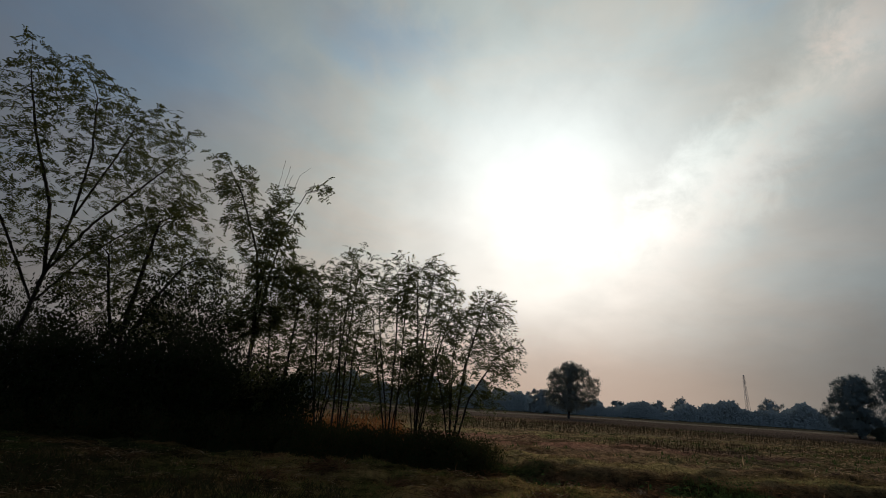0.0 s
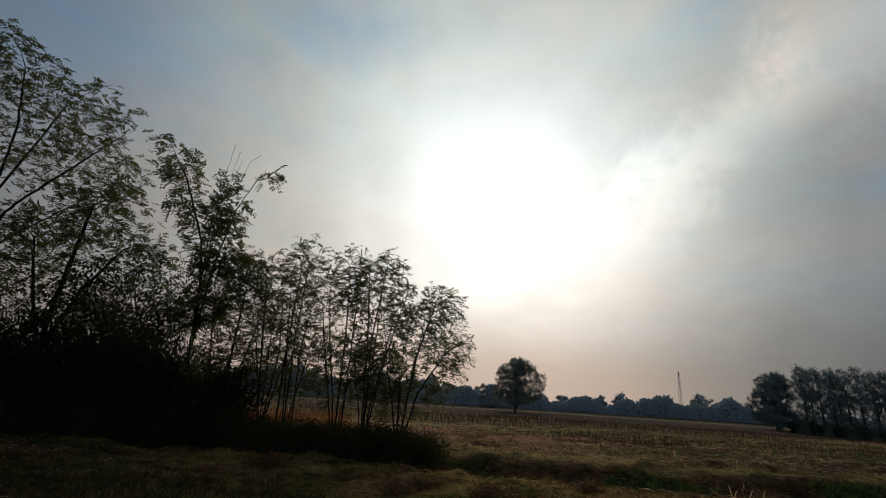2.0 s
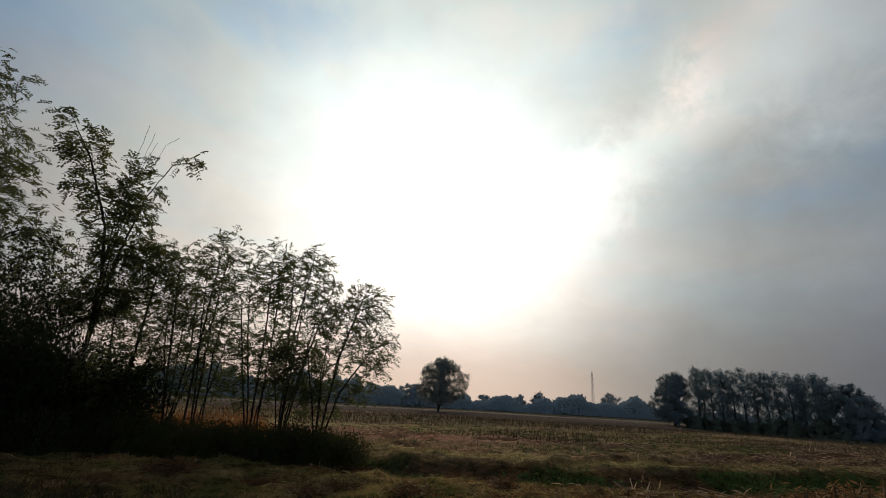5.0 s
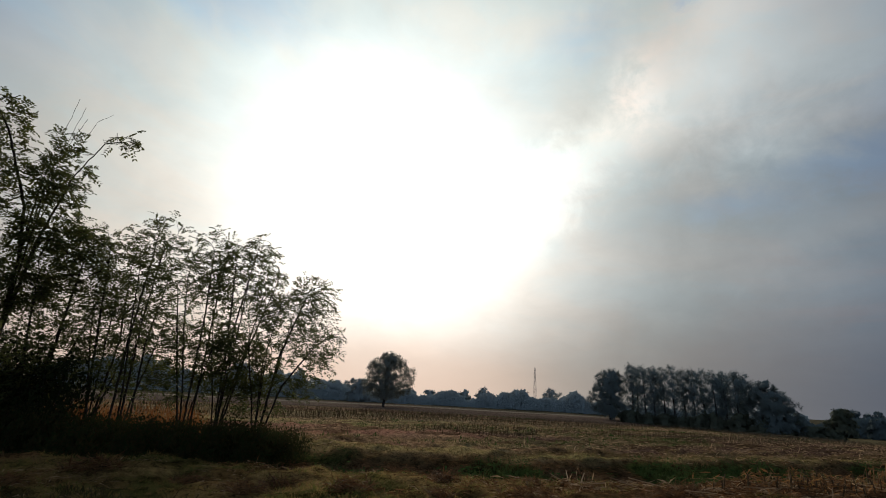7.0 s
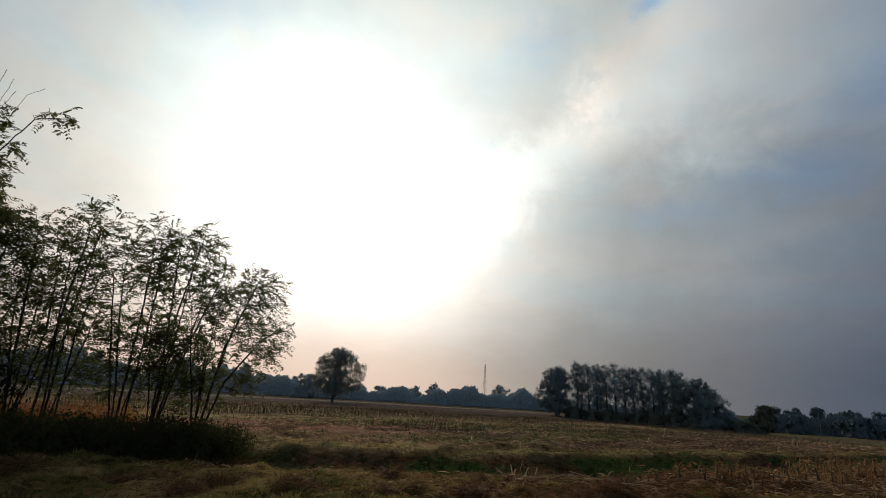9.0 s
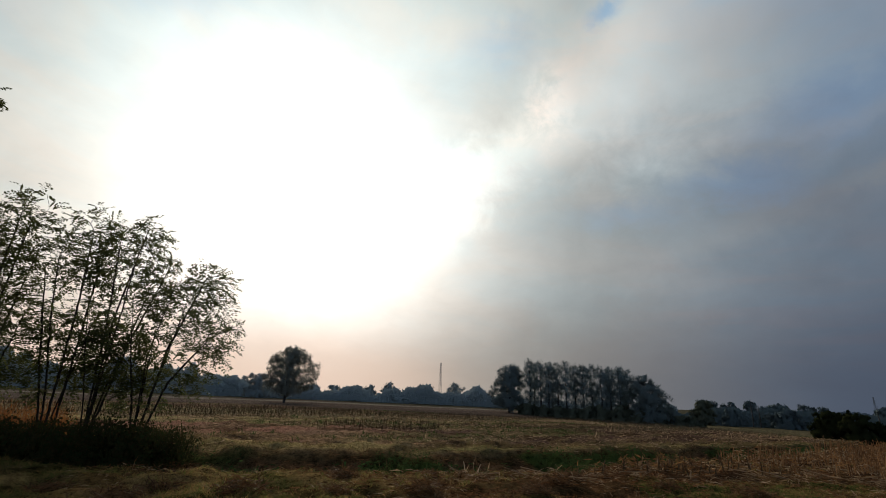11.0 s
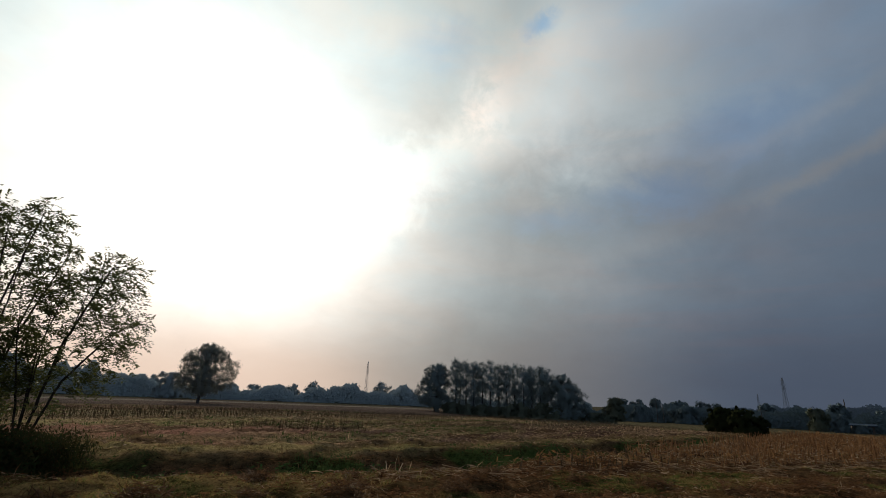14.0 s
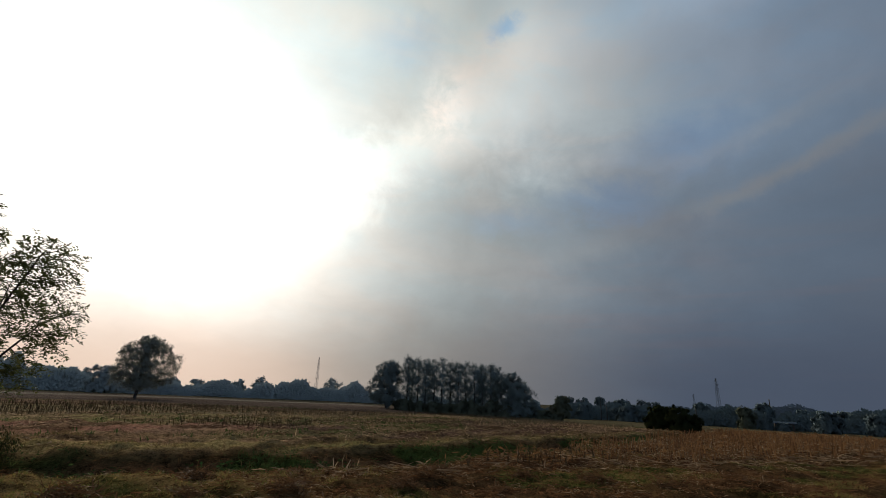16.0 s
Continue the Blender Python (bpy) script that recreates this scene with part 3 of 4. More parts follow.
# coppiced slender stems, from the tall end of the row to its low end
for q, (x, y, stems, crowns) in enumerate((
        (-6.0, 18.9, [[ROOT, (0.2, 0, 2.5), (0.3, 0, 5.2)], [ROOT, (-0.5, 0, 2.5), (-0.7, 0, 4.6)]], [(0.1, 5.0, 1.6, 1.8, 300), (0.4, 3.2, 1.5, 1.2, 160), (-0.3, 2.2, 1.2, 0.9, 80)]),
        (-4.45, 19.29, [[ROOT, (-0.3, 0, 2.4), (-0.6, 0, 5.8)], [ROOT, (0.3, 0.1, 3.0), (0.1, 0.1, 5.4)]], [(-0.6, 5.3, 1.1, 1.7, 260), (0.1, 3.8, 1.0, 1.1, 130)]),
        (-3.46, 18.68, [[ROOT, (-0.3, 0, 0.6), (-0.3, 0, 3.0), (-0.18, 0, 6.7)], [ROOT, (-0.05, 0, 3.7), (0.1, 0, 6.6)], [ROOT, (0.25, 0, 0.6), (0.2, 0, 3.0), (0.5, 0, 5.8)]],
         [(-0.1, 6.0, 1.0, 1.7, 290), (-0.2, 4.0, 1.0, 1.2, 130), (0.2, 2.6, 0.9, 0.7, 40)]),
        (-1.61, 18.43, [[ROOT, (0, 0, 3.8), (-0.12, 0, 6.4)], [ROOT, (-0.6, 0, 2.6), (-1.0, 0, 4.8)], [ROOT, (0.2, 0, 0.5), (0.25, 0, 3.0), (0.3, 0, 6.2)]],
         [(-0.1, 5.7, 1.0, 1.6, 270), (-0.9, 4.7, 0.8, 1.2, 130), (-0.1, 3.4, 0.9, 0.8, 70)]),
        (-0.63, 17.99, [[ROOT, (0.05, 0, 3.8), (0.37, 0, 6.6)], [ROOT, (0.6, 0, 3.0), (1.2, 0, 5.4)], [ROOT, (-0.1, 0, 3.3), (-0.3, 0, 6.2)]],
         [(0.2, 5.6, 1.2, 1.7, 310), (1.1, 4.7, 0.8, 1.2, 130), (0.1, 3.2, 0.9, 0.8, 60)]),
        (0.61, 17.39, [[ROOT, (0.4, 0, 2.8), (1.1, 0, 5.2)], [ROOT, (-0.1, 0, 2.6), (0.2, 0, 4.6)], [ROOT, (0.6, -0.1, 1.8), (1.5, 0, 3.2)]],
         [(1.15, 4.75, 1.05, 1.0, 210), (1.55, 3.2, 1.05, 0.95, 200), (0.3, 3.9, 0.9, 1.3, 130), (1.0, 2.0, 0.9, 0.6, 80)]))):
    r = random.Random(60 + q)
    tall = stems[0][-1][2]
    for w in range(3):
        # shoots fanning out from the stool
        u, d, h = (w - 1) * 0.75 + r.uniform(-0.3, 0.3), r.uniform(-0.8, 0.8), tall * r.uniform(0.55, 0.85)
        stems.append([ROOT, (u * 0.3, d * 0.3, h * 0.3), (u * 0.7, d * 0.7, h * 0.65), (u, d, h)])
    crowns += [(r.uniform(-0.4, 0.4), tall * 0.47, 1.35, tall * 0.2, 120), (r.uniform(-0.3, 0.3), tall * 0.29, 1.5, tall * 0.13, 40)]
    make_tree("locust_tree", x, y, stems, crowns, 20 + q, 0.1, 0.16, 0.24, tip=0.008, per=2, twig=3, size=0.125, length=0.38, spray=0.08, label=THIN, category="tree", group="slender locusts on the ditch bank", limit=3600)

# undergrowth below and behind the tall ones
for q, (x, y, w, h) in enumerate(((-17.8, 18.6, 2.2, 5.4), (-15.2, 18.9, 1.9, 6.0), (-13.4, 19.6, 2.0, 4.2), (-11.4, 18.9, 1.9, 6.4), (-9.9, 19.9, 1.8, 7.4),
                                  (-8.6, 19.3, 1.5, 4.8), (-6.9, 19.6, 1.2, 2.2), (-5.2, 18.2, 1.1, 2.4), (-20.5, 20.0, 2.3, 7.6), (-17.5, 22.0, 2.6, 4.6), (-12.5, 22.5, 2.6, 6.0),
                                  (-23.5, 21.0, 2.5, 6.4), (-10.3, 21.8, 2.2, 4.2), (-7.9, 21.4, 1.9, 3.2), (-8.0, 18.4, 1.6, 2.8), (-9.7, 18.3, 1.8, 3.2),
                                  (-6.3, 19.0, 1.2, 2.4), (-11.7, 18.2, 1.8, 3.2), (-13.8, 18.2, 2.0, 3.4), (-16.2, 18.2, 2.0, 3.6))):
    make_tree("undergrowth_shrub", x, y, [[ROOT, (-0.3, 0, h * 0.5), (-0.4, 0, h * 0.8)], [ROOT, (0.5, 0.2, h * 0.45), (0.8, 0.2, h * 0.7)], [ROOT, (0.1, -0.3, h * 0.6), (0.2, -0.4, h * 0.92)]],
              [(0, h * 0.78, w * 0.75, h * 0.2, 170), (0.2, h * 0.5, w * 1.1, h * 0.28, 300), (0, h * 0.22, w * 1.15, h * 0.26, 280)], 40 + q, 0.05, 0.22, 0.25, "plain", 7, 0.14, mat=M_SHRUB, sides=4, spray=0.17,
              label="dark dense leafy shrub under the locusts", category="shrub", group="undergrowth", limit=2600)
# brambles that hide the feet of the trunks
for q, (x, y, w, h) in enumerate(((-14.5, 17.4, 1.9, 0.9), (-11.6, 17.1, 1.9, 1.1), (-8.9, 16.9, 1.8, 0.8), (-6.4, 16.7, 1.7, 0.75), (-4.2, 16.4, 1.6, 0.7), (-2.4, 16.1, 1.4, 0.7),
                                  (-0.9, 15.8, 1.3, 0.65), (0.4, 15.3, 1.1, 0.75), (1.2, 16.0, 0.8, 0.45), (-1.7, 17.3, 1.3, 0.55), (-3.6, 17.6, 1.3, 0.6), (0.2, 16.7, 1.1, 0.65), (-17.5, 18.0, 2.0, 1.0), (-5.4, 17.8, 1.5, 0.8))):
    make_tree("bramble_bush", x, y, [[(0, 0, -0.8), (-0.4, 0, h * 0.3)], [(0, 0, -0.8), (0.5, 0.1, h * 0.3)]],
              [(0.3, 0.1, w, h * 0.8, 230), (-0.5, h * 0.6, w * 0.5, h * 0.7, 80), (0, -0.3, w * 1.1, 0.5, 160)], 70 + q, 0.012, 0.16, 0.18, "plain", 20, 0.088, mat=M_BRAMBLE, sides=3, tip=0.003, spray=0.12,
              label="low tangled bramble bush at the feet of the trees", category="bush", group="brambles on the ditch bank", limit=1600)


# ---------------------------------------------------------------- trees across the field
def far_tree(name, yaw, dist, width, height, seed, bare=0.25, mat=None, label="", group="", n=260, per=10, size=0.35, lobes=None, girth=0.25, category="tree", tip=0.02):
    x, y = dist * math.sin(radians(yaw)), dist * math.cos(radians(yaw))
    z = float(land(x, y))
    r = random.Random(seed)
    crowns = lobes
    if not lobes:
        lo, span = bare * height, (1 - bare) * height
        crowns = [(0, lo + span * 0.5, width * 0.3, span * 0.42, n // 4), (0, lo + span * 0.22, width * 0.42, span * 0.24, n // 3), (0, lo + span * 0.1, width * 0.46, span * 0.16, n // 3)]
        for q in range(14):
            t = r.uniform(0.1, 0.9)
            wide = width * 0.5 * math.sin(math.pi * (0.12 + 0.8 * t)) ** 0.6
            crowns.append((r.uniform(-0.72, 0.72) * wide, lo + span * t, width * r.uniform(0.13, 0.24), span * r.uniform(0.09, 0.17), n // 9))
    crowns = [(u, zz + z, ru, rz, c) for u, zz, ru, rz, c in crowns]
    return make_tree(name, x, y, [[(0, 0, z - 0.3), (0.1, 0, z + height * 0.35), (0, 0, z + height * 0.75)]], crowns, seed, girth, height * 0.055, height * 0.05, "plain", per, size,
                     mat=mat or M_OAK_HAZED, bark=M_BARK_FAR, sides=5, tip=tip, spray=height * 0.02, label=label, group=group, category=category, limit=1900)


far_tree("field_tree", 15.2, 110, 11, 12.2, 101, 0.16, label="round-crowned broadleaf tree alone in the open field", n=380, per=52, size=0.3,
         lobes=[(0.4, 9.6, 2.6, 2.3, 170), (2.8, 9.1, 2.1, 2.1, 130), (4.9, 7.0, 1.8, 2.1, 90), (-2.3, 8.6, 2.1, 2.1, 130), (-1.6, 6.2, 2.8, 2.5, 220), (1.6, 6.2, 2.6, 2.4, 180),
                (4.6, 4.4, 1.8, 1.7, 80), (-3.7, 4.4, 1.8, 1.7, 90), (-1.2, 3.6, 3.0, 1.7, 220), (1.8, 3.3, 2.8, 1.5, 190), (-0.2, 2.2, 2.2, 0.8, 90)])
far_tree("field_tree", 12.2, 168, 10, 8.0, 102, 0.03, mat=M_WOODS_HAZED, label="smaller bushy tree in the haze behind the round-crowned one", n=260, per=36, size=0.4)
far_tree("copse_tree", 40.6, 115, 9.5, 11.2, 103, 0.02, label="dense dark broadleaf tree at the end of the poplar copse", per=40, size=0.32, mat=M_POPLAR_HAZED,
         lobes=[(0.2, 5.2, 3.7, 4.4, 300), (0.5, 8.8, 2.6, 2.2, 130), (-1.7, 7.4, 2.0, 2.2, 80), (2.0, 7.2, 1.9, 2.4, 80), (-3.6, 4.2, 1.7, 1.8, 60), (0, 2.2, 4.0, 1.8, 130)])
far_tree("copse_tree", 55.3, 104, 8.5, 9.9, 104, 0.0, label="dense rounded dark tree at the end of the poplar copse", per=40, size=0.32, mat=M_POPLAR_HAZED,
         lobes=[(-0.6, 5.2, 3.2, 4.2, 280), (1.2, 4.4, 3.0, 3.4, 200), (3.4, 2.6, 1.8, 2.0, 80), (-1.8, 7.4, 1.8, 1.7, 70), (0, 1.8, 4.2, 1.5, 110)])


def plume(h):
    """Lobes of a poplar's upright crown."""
    return [(0, h * 0.3, 1.3, h * 0.19, 80), (0.1, h * 0.53, 1.6, h * 0.2, 90), (-0.1, h * 0.78, 1.5, h * 0.17, 70), (0, h * 0.9, 0.9, h * 0.09, 30)]


rng = np.random.default_rng(5)
for q, yaw in enumerate((42.9, 44.1, 45.0, 46.0, 46.9, 47.9, 48.8, 49.7, 50.7, 51.6, 52.6, 53.4)):
    d = 112 - q * 0.6 + rng.uniform(-2.5, 2.5)
    h = 11.9 - 0.06 * q + rng.uniform(-0.35, 0.35)
    far_tree("poplar_tree", yaw, d, 3.5, h, 110 + q, 0.12, lobes=plume(h), mat=M_POPLAR_HAZED, label="slim poplar with a bare lower trunk in a row", group="poplars of the copse", n=150, per=30, size=0.3, girth=0.16)
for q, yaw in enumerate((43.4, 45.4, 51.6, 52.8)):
    far_tree("poplar_tree", yaw, 119 + rng.uniform(-2, 2), 3.6, 12.0, 170 + q, 0.2, lobes=plume(12.0), mat=M_POPLAR_HAZED, label="slim poplar with a bare lower trunk in a row", group="poplars of the copse", n=140, per=30, size=0.3, girth=0.16)
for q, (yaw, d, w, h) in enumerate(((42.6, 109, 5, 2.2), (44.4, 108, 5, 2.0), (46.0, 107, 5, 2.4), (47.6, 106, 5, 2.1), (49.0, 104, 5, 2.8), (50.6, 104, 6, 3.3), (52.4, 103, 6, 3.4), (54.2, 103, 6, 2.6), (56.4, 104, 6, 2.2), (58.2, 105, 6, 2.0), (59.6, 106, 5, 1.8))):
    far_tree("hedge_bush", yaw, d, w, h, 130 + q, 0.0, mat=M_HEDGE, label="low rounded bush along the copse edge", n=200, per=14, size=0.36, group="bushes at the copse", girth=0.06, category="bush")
far_tree("round_bush", 70.75, 47, 2.2, 2.1, 140, 0.0, lobes=[(0, 0.3, 1.4, 0.5, 120), (0, 0.9, 1.3, 1.15, 200), (-0.6, 0.7, 0.85, 0.8, 70), (0.6, 0.8, 0.9, 0.9, 70)], label="dense dark rounded bush at the field edge", per=32, size=0.16, mat=M_BUSH, girth=0.05, category="bush", group="pair of dark bushes")
far_tree("round_bush", 72.7, 46, 2.3, 2.0, 141, 0.0, lobes=[(0, 0.3, 1.5, 0.5, 120), (0, 0.8, 1.4, 1.05, 200), (0.8, 0.6, 0.9, 0.7, 70), (-0.4, 1.3, 0.75, 0.7, 60)], label="dense dark rounded bush at the field edge", per=32, size=0.16, mat=M_BUSH, girth=0.05, category="bush", group="pair of dark bushes")
for q, (yaw, d, w, h) in enumerate(((8.0, 196, 6, 6.0), (10.6, 196, 8, 7.4), (18.3, 194, 7, 5.6), (20.4, 194, 6, 5.2), (24.5, 194, 7, 6.0), (26.6, 194, 9, 7.6),
                                    (29.5, 192, 7, 6.0), (31.2, 192, 6, 5.6), (34.3, 192, 7.5, 8.8), (36.4, 192, 5, 6.2), (37.6, 192, 5, 6.0), (60.6, 158, 8, 6.6), (62.8, 158, 5, 5.6),
                                    (64.7, 158, 5, 6.6), (67.0, 158, 9, 6.0), (69.5, 158, 8, 5.8), (74.4, 158, 5, 5.8), (80.0, 158, 5.5, 6.2), (83.0, 158, 6, 5.0), (86.5, 158, 8, 5.4), (89.0, 158, 9, 5.2))):
    far_tree("far_tree", yaw, d, w, h, 150 + q, 0.05, mat=M_WOODS_HAZED if yaw < 50 else M_VALLEY_HAZED, label="hazy broadleaf tree in the distant hedgerow", n=320, per=12, size=0.5, group="trees of the far hedgerow")


for q, (yaw, d, w, h) in enumerate(((78.3, 139, 4.6, 5.4), (79.9, 139, 3.2, 3.6), (84.4, 138, 6.5, 4.6), (88.2, 138, 7.0, 4.4), (60.4, 140, 6.5, 5.6), (62.9, 140, 4.6, 4.6), (67.4, 141, 8.0, 4.8), (81.2, 139, 4.0, 1.5))):
    far_tree("hedgerow_tree", yaw, d, w, h, 210 + q, 0.03, mat=M_HEDGE if q % 4 == 0 else M_VALLEY_HAZED, label="dull green leafy tree in front of the far woods", n=340, per=13, size=0.44, group="trees before the far woods")
for q, (yaw, d, h) in enumerate(((64.7, 141, 6.8), (65.3, 142, 5.2), (74.0, 140, 6.0))):
    far_tree("dead_tree", yaw, d, 3.0, h, 230 + q, 0.3, label="bare dead tree standing in the far hedgerow", n=240, per=0, group="dead trees of the hedgerow", girth=0.1, tip=0.012, lobes=[(-0.3, h * 0.7, 0.7, h * 0.14, 50), (0.5, h * 0.62, 0.8, h * 0.1, 50), (0.1, h * 0.88, 0.5, h * 0.12, 40)])


def far_woods(yaw0, yaw1, dist, height, seed, label, leaf=M_WOODS_HAZED):
    """A belt of woodland too far off to count its trees."""
    rng = np.random.default_rng(seed)
    n = int((yaw1 - yaw0) * 62 * height * min(2.8, 560 / dist))
    yaw = np.radians(rng.uniform(yaw0, yaw1, n))
    d = dist + rng.uniform(0, 10, n)
    x, y = d * np.sin(yaw), d * np.cos(yaw)
    bearing = np.degrees(yaw)
    top = height * (0.1 + 0.75 * clods(bearing, 0 * yaw, 2.3, seed) + 0.5 * clods(bearing, 0 * yaw, 0.8, seed + 1) + 0.16 * clods(bearing, 0 * yaw, 0.25, seed + 2))
    z = land(x, y) + top * rng.random(n) ** 0.95
    at = np.stack([x, y, z], 1)
    # leaves stand upright facing the verge, so the belt shades evenly as in haze
    flat = unit(np.stack([-np.sin(yaw), -np.cos(yaw), 0 * yaw], 1) + rng.normal(0, 0.16, (n, 3)) * (1, 1, 0.5))
    v, f = leaflets(at, unit(np.cross(flat, rng.normal(0, 1, (n, 3)))), flat, rng.uniform(0.65, 1.2, n), rng.uniform(0.5, 0.8, n))
    tagged(new("far_woods", mesh_of("far_woods", v, f, leaf)), label, "woods", kind="stuff")


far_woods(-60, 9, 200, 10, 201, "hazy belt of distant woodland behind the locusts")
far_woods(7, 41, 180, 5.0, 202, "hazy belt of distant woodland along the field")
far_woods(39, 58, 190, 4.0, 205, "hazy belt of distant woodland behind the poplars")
far_woods(56, 94, 146, 4.0, 203, "hazy belt of distant woodland at the valley floor", M_VALLEY_HAZED)
far_woods(70, 112, 300, 6.8, 204, "faint wooded rise on the horizon", M_RISE_HAZED)


# ---------------------------------------------------------------- grass, stubble and straw
def blades(at, height, width, lean, rng):
    """Bent grass blades, a strip of two quads each."""
    n = len(at)
    a = rng.uniform(0, 2 * np.pi, n)
    side = np.stack([np.cos(a), np.sin(a), 0 * a], 1)
    b = rng.uniform(0, 2 * np.pi, n)
    bend = np.stack([np.cos(b), np.sin(b), 0 * b], 1) * (height * lean * rng.uniform(0.2, 1.6, n))[:, None]
    up = np.array((0, 0, 1.0))
    mid = at + up * (height * 0.6)[:, None] + bend * 0.35
    top = at + up * (height * 0.95)[:, None] + bend
    w = side * (width / 2)[:, None]
    verts = np.stack([at - w, at + w, mid + w * 0.8, mid - w * 0.8, top], 1).reshape(-1, 3)
    base = (np.arange(n) * 5)[:, None]
    quads = base + np.array((0, 1, 2, 3))
    tris = base + np.array((3, 2, 4))
    return verts, quads.tolist() + tris.tolist()


def sow(rng, n, x0, x1, y0, y1, keep):
    """Random places in a stretch of the plan, thinned by keep(x, y)."""
    x, y = rng.uniform(x0, x1, n), rng.uniform(y0, y1, n)
    ok = rng.random(n) < keep(x, y)
    x, y = x[ok], y[ok]
    return np.stack([x, y, land(x, y) - 0.01], 1)


def off_ditch(x, y):
    return (y - ditch_line(x)) / ditch_half(x)


def tufts(rng, at, per, spread):
    at = np.repeat(at, per, 0)
    at[:, :2] += rng.normal(0, spread, (len(at), 2))
    at[:, 2] = land(at[:, 0], at[:, 1]) - 0.01
    return at


def grass(name, at, rng, h, w, lean, material, label, category="grass"):
    v, f = blades(at, h * rng.uniform(0.5, 1.3, len(at)), w * rng.uniform(0.7, 1.3, len(at)), lean, rng)
    return tagged(new(name, mesh_of(name, v, f, material)), label, category, kind="stuff")


M_WEED = surface("dry_weed", (0.1, 0.058, 0.026), 0.8, 0.4, (0.15, 0.09, 0.045), thin=0.2)
rng = np.random.default_rng(300)
grass("verge_grass", tufts(rng, sow(rng, 30000, -22, 34, 1, 18, lambda x, y: ramp(-0.6, -1.1, off_ditch(x, y)) * ramp(0.15, 0.5, clods(x, y, 1.3, 5) - 0.3 * ramp(3, 10, x)) * ramp(40, 12, np.hypot(x, y)) * (0.12 + 0.88 * ramp(-9, 0, x))), 10, 0.07),
      rng, 0.055, 0.009, 1.6, M_GRASS, "mown olive and straw-coloured grass of the verge")
grass("grass_hummocks", tufts(rng, sow(rng, 3800, -16, 30, 1, 17, lambda x, y: ramp(-0.5, -1.0, off_ditch(x, y)) * ramp(0.4, 0.65, clods(x, y, 1.5, 19) - 0.2 * ramp(2, 8, x)) * ramp(30, 14, np.hypot(x, y)) * (0.1 + 0.9 * ramp(-8, 0, x))), 34, 0.1),
      rng, 0.1, 0.011, 1.4, M_GRASS, "small hummocks of uncut grass on the verge")
grass("ditch_grass", tufts(rng, sow(rng, 9000, -8, 44, 8, 20, lambda x, y: ramp(1.3, 0.7, np.abs(off_ditch(x, y))) * ramp(0.25, 0.6, lush(x, y))), 12, 0.12),
      rng, 0.17, 0.016, 1.0, M_DITCH, "rank green grass in the ditch")
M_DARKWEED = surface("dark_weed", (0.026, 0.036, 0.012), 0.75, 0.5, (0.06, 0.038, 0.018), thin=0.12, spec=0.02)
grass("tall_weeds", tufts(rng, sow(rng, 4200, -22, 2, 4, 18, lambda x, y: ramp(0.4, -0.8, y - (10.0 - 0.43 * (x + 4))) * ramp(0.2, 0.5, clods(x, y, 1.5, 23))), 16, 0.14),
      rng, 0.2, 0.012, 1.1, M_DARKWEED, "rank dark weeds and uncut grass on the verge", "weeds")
grass("ditch_weeds", tufts(rng, sow(rng, 450, -4, 40, 8, 18, lambda x, y: ramp(1.4, 0.9, np.abs(off_ditch(x, y))) * ramp(0.5, 0.75, clods(x, y, 1.9, 12))), 9, 0.1),
      rng, 0.4, 0.014, 0.5, M_WEED, "dry brown weed stalks in the ditch", "weeds")
grass("russet_grass", tufts(rng, sow(rng, 1500, -20, -1.2, 17.5, 24, lambda x, y: ramp(0.9, 1.2, off_ditch(x, y)) * ramp(2.6, 1.8, off_ditch(x, y))), 14, 0.12),
      rng, 0.92, 0.016, 0.45, M_RUSSET, "tall dry russet grass behind the trunks")
grass("bank_grass", tufts(rng, sow(rng, 3800, -2, 46, 12, 22, lambda x, y: ramp(1.0, 1.3, off_ditch(x, y)) * ramp(4.2, 2.0, off_ditch(x, y)) * ramp(0.2, 0.6, clods(x, y, 1.6, 13))), 9, 0.1),
      rng, 0.13, 0.018, 1.1, M_BANK, "short yellowing grass on the field bank")
grass("field_weeds", tufts(rng, sow(rng, 2600, -4, 52, 18, 62, lambda x, y: ramp(0.52, 0.8, clods(x * 0.14, y, 1.5, 9))), 8, 0.15),
      rng, 0.16, 0.035, 0.8, M_DITCH, "low green weeds between the maize rows", "weeds")
grass("frost_grass", tufts(rng, sow(rng, 70, -14, -3, 8, 14, lambda x, y: ramp(0.4, 0.7, clods(x, y, 1.0, 14))), 8, 0.06),
      rng, 0.24, 0.009, 0.7, M_WEED, "pale dry grass stems on the verge")


def nettles(n, rng, name, label):
    """Broad-leaved weeds: leaves in storeys round hidden stems."""
    at = sow(rng, n, -1, 42, 8, 19, lambda x, y: ramp(1.25, 0.7, np.abs(off_ditch(x, y))) * ramp(0.35, 0.65, lush(x, y)))
    at = np.repeat(at, 14, 0)
    at[:, :2] += rng.normal(0, 0.11, (len(at), 2))
    at[:, 2] += rng.uniform(0.03, 0.34, len(at))
    ax = unit(np.stack([rng.normal(0, 1, len(at)), rng.normal(0, 1, len(at)), rng.normal(0.1, 0.3, len(at))], 1))
    v, f = leaflets(at, ax, np.tile((0, 0, 1.0), (len(at), 1)) + rng.normal(0, 0.4, (len(at), 3)), rng.uniform(0.06, 0.14, len(at)), rng.uniform(0.035, 0.07, len(at)))
    tagged(new(name, mesh_of(name, v, f, M_DITCH)), label, "weeds", kind="stuff")


nettles(4400, np.random.default_rng(305), "ditch_nettles", "broad-leaved green weeds along the ditch")

